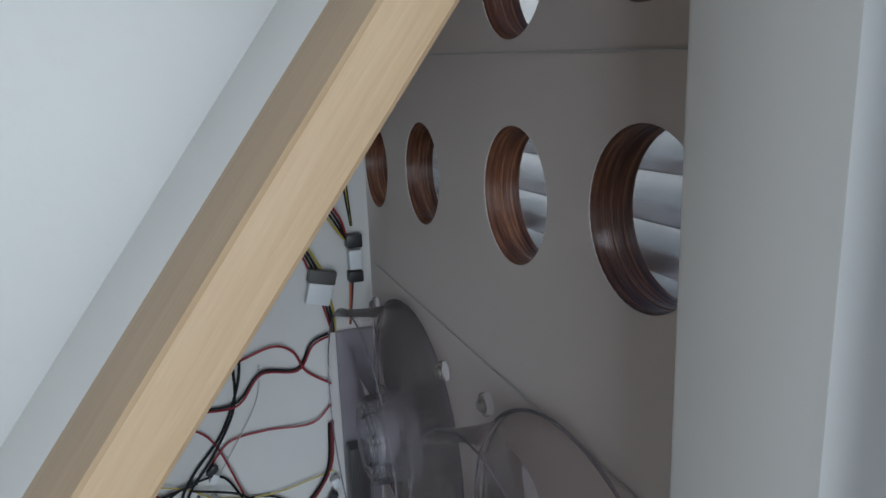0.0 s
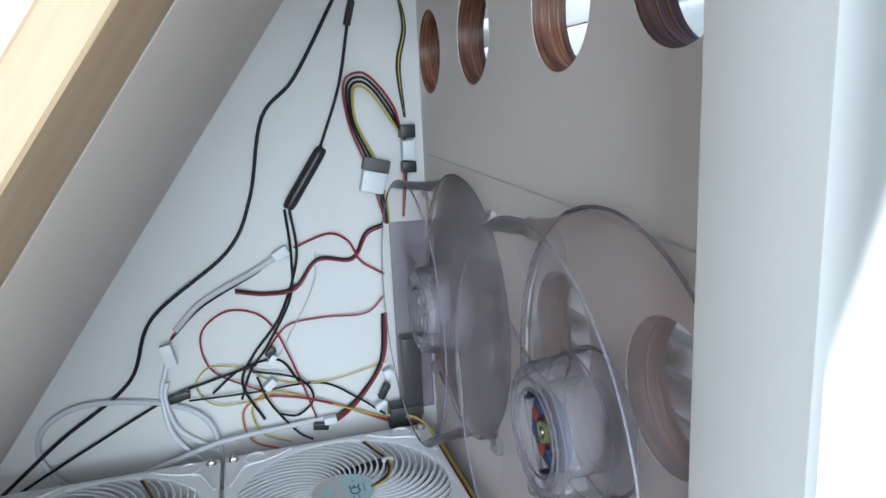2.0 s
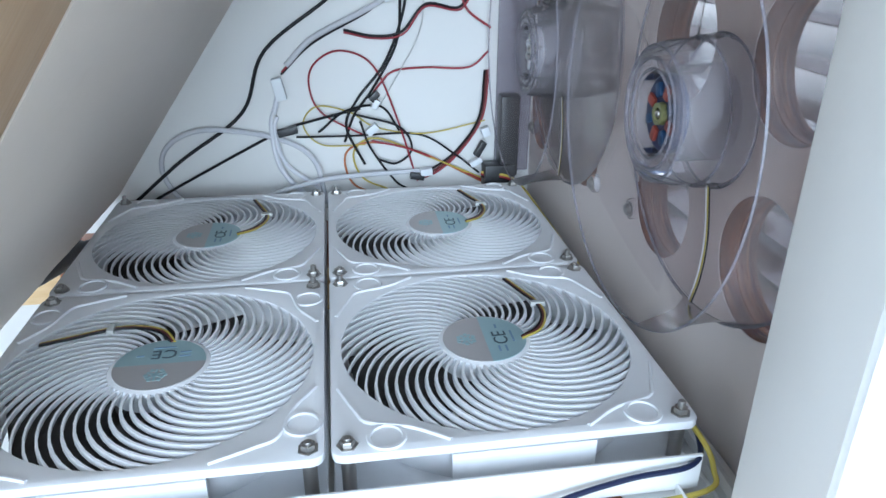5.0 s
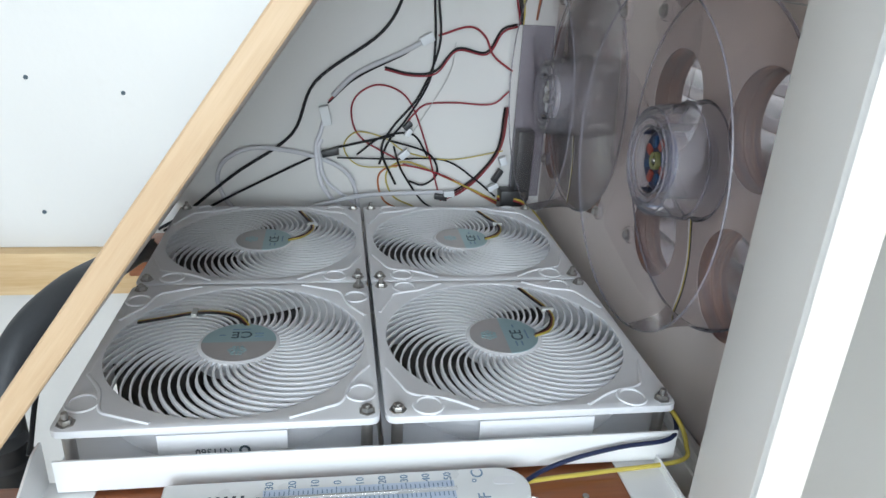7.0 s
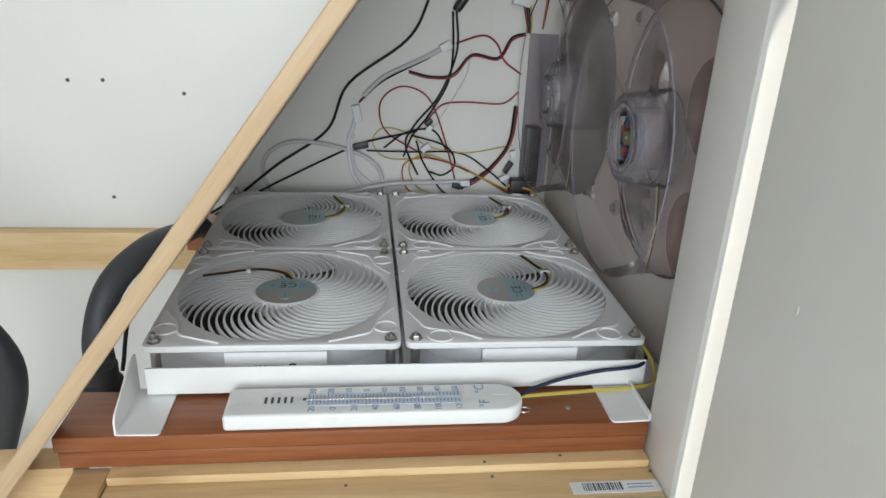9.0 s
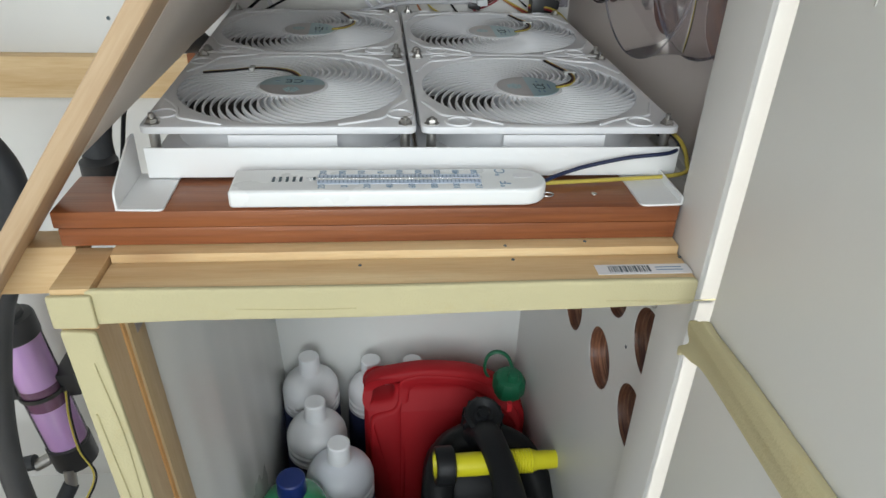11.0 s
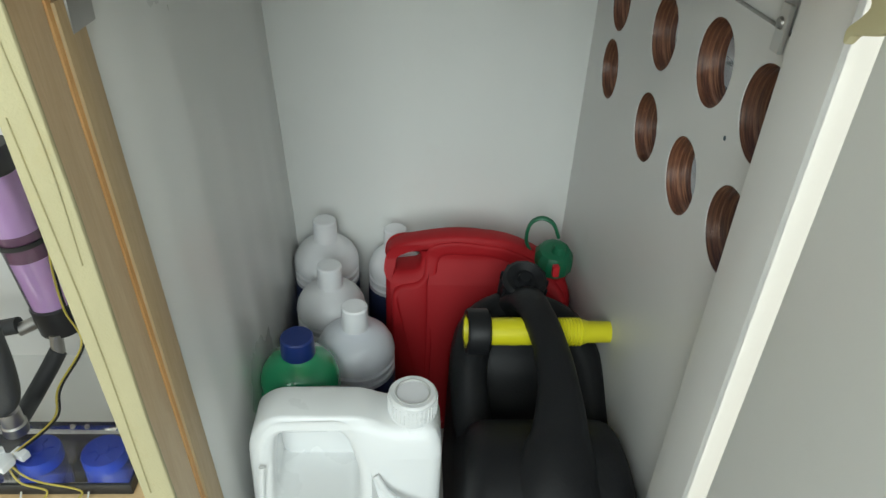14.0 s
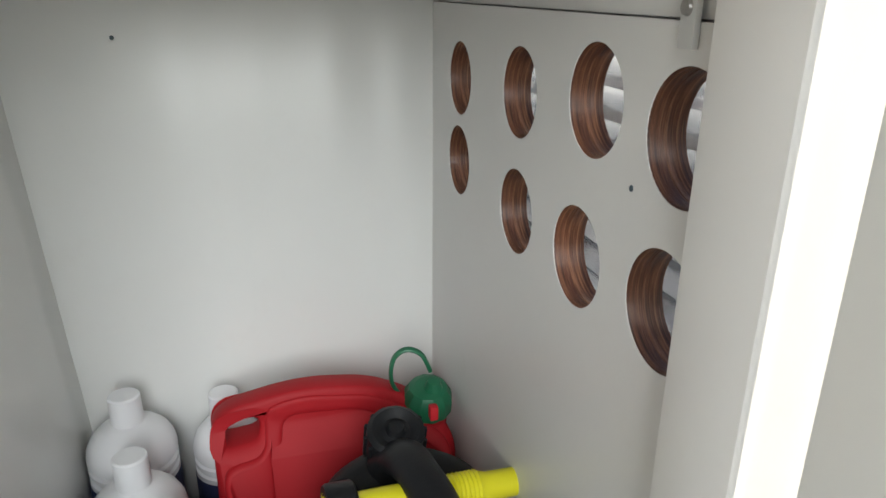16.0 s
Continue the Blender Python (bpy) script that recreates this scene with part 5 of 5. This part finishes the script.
    for k in range(14):
        part("cap_rib", box((0.0228, -0.0016, 0.004), (0.0262, 0.0016, 0.028), 0.0008), BLACK_CAN, cap, at=lean @ Matrix.Rotation(2 * math.pi * k / 14, 4, "Z"))
    part("safety_catch", box((0.024, 0.100, 0.312), (0.031, 0.108, 0.324), 0.0015), RED_CAN, cap, "small red catch")
    return c


black_can()


def spout():
    s = thing("pouring_spout", (0.11, 0.137, 0.345), "yellow pouring spout with black nut held through the handle", "spout")
    m = Matrix.Rotation(radians(90), 4, "Y")
    prof = [(0.0135, -0.055), (0.0140, -0.03), (0.0135, -0.012)]
    for k in range(14):
        z = -0.008 + 0.0034 * k
        prof += [(0.0136, z), (0.0146, z + 0.0012), (0.0136, z + 0.0024)]
    prof += [(0.0125, 0.042), (0.0112, 0.046), (0.0108, 0.074), (0.0098, 0.075), (0.0, 0.075)]
    part("pipe", lathe(prof, 28, m), YELLOW, s)
    nut = part("nut", lathe([(0.0145, -0.078), (0.0215, -0.078), (0.0228, -0.076), (0.0228, -0.058), (0.0205, -0.056), (0.0135, -0.055)], 28, m), BLACK_CAN, s, "black screw nut")
    part("nut_thread", lathe([(0.0135, -0.073), (0.0150, -0.0775), (0.0165, -0.0782)], 28, m), YELLOW, nut)
    s.matrix_basis = Matrix.Translation((0.112, 0.134, 0.332)) @ Matrix.Rotation(radians(4), 4, "Z") @ Matrix.Rotation(radians(3), 4, "Y")
    return s


spout()


# ---- plumbing bay beside the cabinet ----
solid("pump_shelf", box((-0.94, 0.085, 0.06), (-0.222, 0.172, 0.126), 0.0015), PINE_X, "pine shelf under the pumps", "shelf", "structure")
res = thing("reservoir", (-0.466, 0.30, 0.212), "clear tube reservoir with lilac coolant on the wall", "reservoir")
part("tube", lathe([(0.0275, 0.02), (0.0275, 0.215)], 36), ACRYLIC, res)
part("coolant", lathe([(0, 0.022), (0.0255, 0.022), (0.0255, 0.210), (0, 0.210)], 36), COOLANT, res, "lilac coolant")
part("coolant_band", lathe([(0.0262, 0.098), (0.0264, 0.099), (0.0264, 0.132), (0.0262, 0.133)], 36), COOLANT_DARK, res, "dark band behind the clamp")
part("bottom_cap", lathe([(0, -0.012), (0.027, -0.012), (0.029, -0.010), (0.029, 0.026), (0.027, 0.028), (0, 0.028)], 36), BLACK, res)
part("top_cap", lathe([(0, 0.205), (0.027, 0.205), (0.029, 0.207), (0.029, 0.232), (0.0275, 0.235), (0.019, 0.236), (0.018, 0.243), (0, 0.243)], 36), BLACK, res)
clip = part("wall_clip", lathe([(0.0282, 0.117), (0.0300, 0.117), (0.0300, 0.123), (0.0282, 0.123), (0.0282, 0.117)], 36), BLACK, res, "black wall clip")
part("clip_block", box((0.020, -0.005, 0.104), (0.048, 0.104, 0.140), 0.003), BLACK, clip)
part("clip_lug", box((-0.045, -0.010, 0.112), (-0.028, 0.012, 0.128), 0.003), BLACK, clip)
part("hose_barb", tube([(-0.028, -0.006, 0.002), (-0.05, -0.012, -0.004)], 0.0085, 14, 2), STEEL, res, "silver hose clamp")
part("hose_barb", tube([(0.0, -0.024, -0.006), (-0.003, -0.03, -0.03)], 0.008, 14, 2), STEEL, res)
res.matrix_basis = Matrix.Translation((-0.4525, 0.295, 0.212)) @ Matrix.Rotation(radians(-6.5), 4, "Y")
solid("coolant_hose", tube([(-0.500, 0.283, 0.210), (-0.56, 0.28, 0.196), (-0.65, 0.27, 0.17)], 0.0105, 14, 6), RUBBER, "black coolant hose from the reservoir", "hose")
solid("coolant_hose", tube([(-0.452, 0.265, 0.184), (-0.463, 0.25, 0.165), (-0.475, 0.22, 0.145), (-0.468, 0.175, 0.155)], 0.0105, 14, 6), RUBBER, "short black hose between reservoir and pumps", "hose")
solid("coolant_hose", tube([(-0.479, 0.295, 0.45), (-0.488, 0.30, 0.50), (-0.51, 0.31, 0.56), (-0.58, 0.31, 0.60)], 0.0105, 14, 6), RUBBER, "black hose on top of the reservoir", "hose")
solid("large_hose", tube([(-0.48, 0.17, 0.86), (-0.40, 0.155, 0.775), (-0.35, 0.15, 0.70), (-0.368, 0.15, 0.62), (-0.398, 0.15, 0.55), (-0.425, 0.15, 0.45), (-0.441, 0.15, 0.35), (-0.443, 0.15, 0.26), (-0.452, 0.15, 0.215), (-0.478, 0.15, 0.210), (-0.53, 0.15, 0.235), (-0.62, 0.15, 0.28)], 0.0135, 16, 8), RUBBER, "thick black hose bending above the pumps", "hose")
solid("arched_hose", tube([(-0.232, 0.06, 0.742), (-0.240, 0.08, 0.765), (-0.232, 0.10, 0.800), (-0.215, 0.14, 0.815), (-0.206, 0.22, 0.80), (-0.208, 0.32, 0.77), (-0.215, 0.36, 0.72)], 0.0115, 16, 8), RUBBER, "black hose arching beside the fans", "hose")
solid("hose_coupling", lathe([(0, 0), (0.016, 0), (0.016, 0.02), (0.0135, 0.022), (0.0135, 0.034), (0, 0.034)], 20, Matrix.Translation((-0.232, 0.055, 0.720))), BLACK, "black hose coupling behind the beam", "coupling")
solid("side_cable", tube([(-0.202, 0.02, 0.77), (-0.204, 0.06, 0.80), (-0.196, 0.12, 0.806), (-0.197, 0.25, 0.80), (-0.21, 0.36, 0.765)], 0.0016, 8, 8), WIRE_BLACK, "thin black cable beside the fans", "cable")
solid("stub_post", box((-0.222, 0.10, 0.0), (-0.2125, 0.16, 0.69), 0.001), PAINT, "white upright behind the side panel", "upright", "structure")

pumps = thing("triple_pump", (-0.426, 0.135, 0.126), "row of three blue pumps under a clear acrylic top", "pump")
part("base", box((-0.108, -0.036, 0.0), (0.108, 0.036, 0.016), 0.002), BLACK, pumps)
part("acrylic_top", box((-0.106, -0.034, 0.0165), (0.106, 0.036, 0.036), 0.0015), ACRYLIC, pumps, "clear acrylic manifold")
for k in range(3):
    x = 0.07 * (k - 1)
    p = part("impeller_cover", lathe([(0, 0.0345), (0.006, 0.0345), (0.0075, 0.0325), (0.0225, 0.0315), (0.0235, 0.029), (0.0235, 0.0165), (0, 0.0165)], 36, Matrix.Translation((x, -0.002, 0))), PUMP_BLUE, pumps, "blue round pump cover")
    b = None
    for j in range(3):
        b = join(b, box((-0.016, -0.0008, 0.0315), (0.016, 0.0008, 0.0335)), Matrix.Translation((x, -0.002, 0)) @ Matrix.Rotation(j * math.pi / 3 + 0.3, 4, "Z"))
    part("cover_rib", b, PUMP_BLUE, p)
    for sx in (-1, 1):
        part("screw", lathe([(0, 0.0395), (0.0025, 0.039), (0.003, 0.036)], 12, Matrix.Translation((x + sx * 0.027, 0.027, 0))), STEEL, pumps)
port = part("port", lathe([(0, 0.068), (0.0105, 0.068), (0.0115, 0.064), (0.0115, 0.05), (0.0135, 0.048), (0.0135, 0.036), (0, 0.036)], 24, Matrix.Translation((-0.032, 0.022, 0))), STEEL, pumps, "knurled metal port")
part("port", lathe([(0, 0.058), (0.0085, 0.058), (0.0095, 0.036), (0, 0.036)], 20, Matrix.Translation((0.095, 0.028, 0))), BLACK, pumps)
hub_blk = thing("wiring_block", (-0.446, 0.112, 0.1635), "white wire connector block on the pumps", "connector")
for k, (dx, dy, a) in enumerate(((0, 0, 10), (0.012, 0.006, -25), (-0.012, 0.004, 40), (0.004, -0.01, 70))):
    part("connector", box((-0.008, -0.005, 0.0), (0.008, 0.005, 0.009), 0.001), CONNECTOR, hub_blk, at=Matrix.Translation((dx, dy, 0.001 * k)) @ Matrix.Rotation(radians(a), 4, "Z"))
for k, m in enumerate((WIRE_YELLOW, WIRE_BLACK)):
    o = 0.003 * k
    solid("pump_lead", tube([(-0.425 + o, 0.270, 0.345), (-0.430 + o, 0.268, 0.30), (-0.427 + o, 0.262, 0.25), (-0.412 + o, 0.250, 0.21), (-0.425 + o, 0.20, 0.185), (-0.415 + o, 0.16, 0.178), (-0.44 + o, 0.115, 0.172)], 0.0013, 8, 8), m, "yellow and black pump lead", "cable")
for k, (x1, m) in enumerate(((-0.50, WIRE_YELLOW), (-0.47, WIRE_BLACK), (-0.37, WIRE_YELLOW), (-0.405, WIRE_YELLOW), (-0.48, WIRE_YELLOW))):
    solid("pump_wire", tube([(-0.446, 0.108, 0.170), (-0.45 + 0.4 * (x1 + 0.45), 0.098, 0.160 - 0.004 * k), (x1, 0.094, 0.140), (x1 - 0.004, 0.088, 0.130)], 0.0011, 8, 6), m, "thin yellow wire over the pump front", "cable")
for x1 in (-0.49, -0.43, -0.36):
    solid("drain_wire", tube([(x1, 0.092, 0.14), (x1 - 0.006, 0.083, 0.11), (x1 - 0.002, 0.0825, 0.08)], 0.001, 8, 5), SILICONE, "thin grey wire hanging over the shelf edge", "cable")
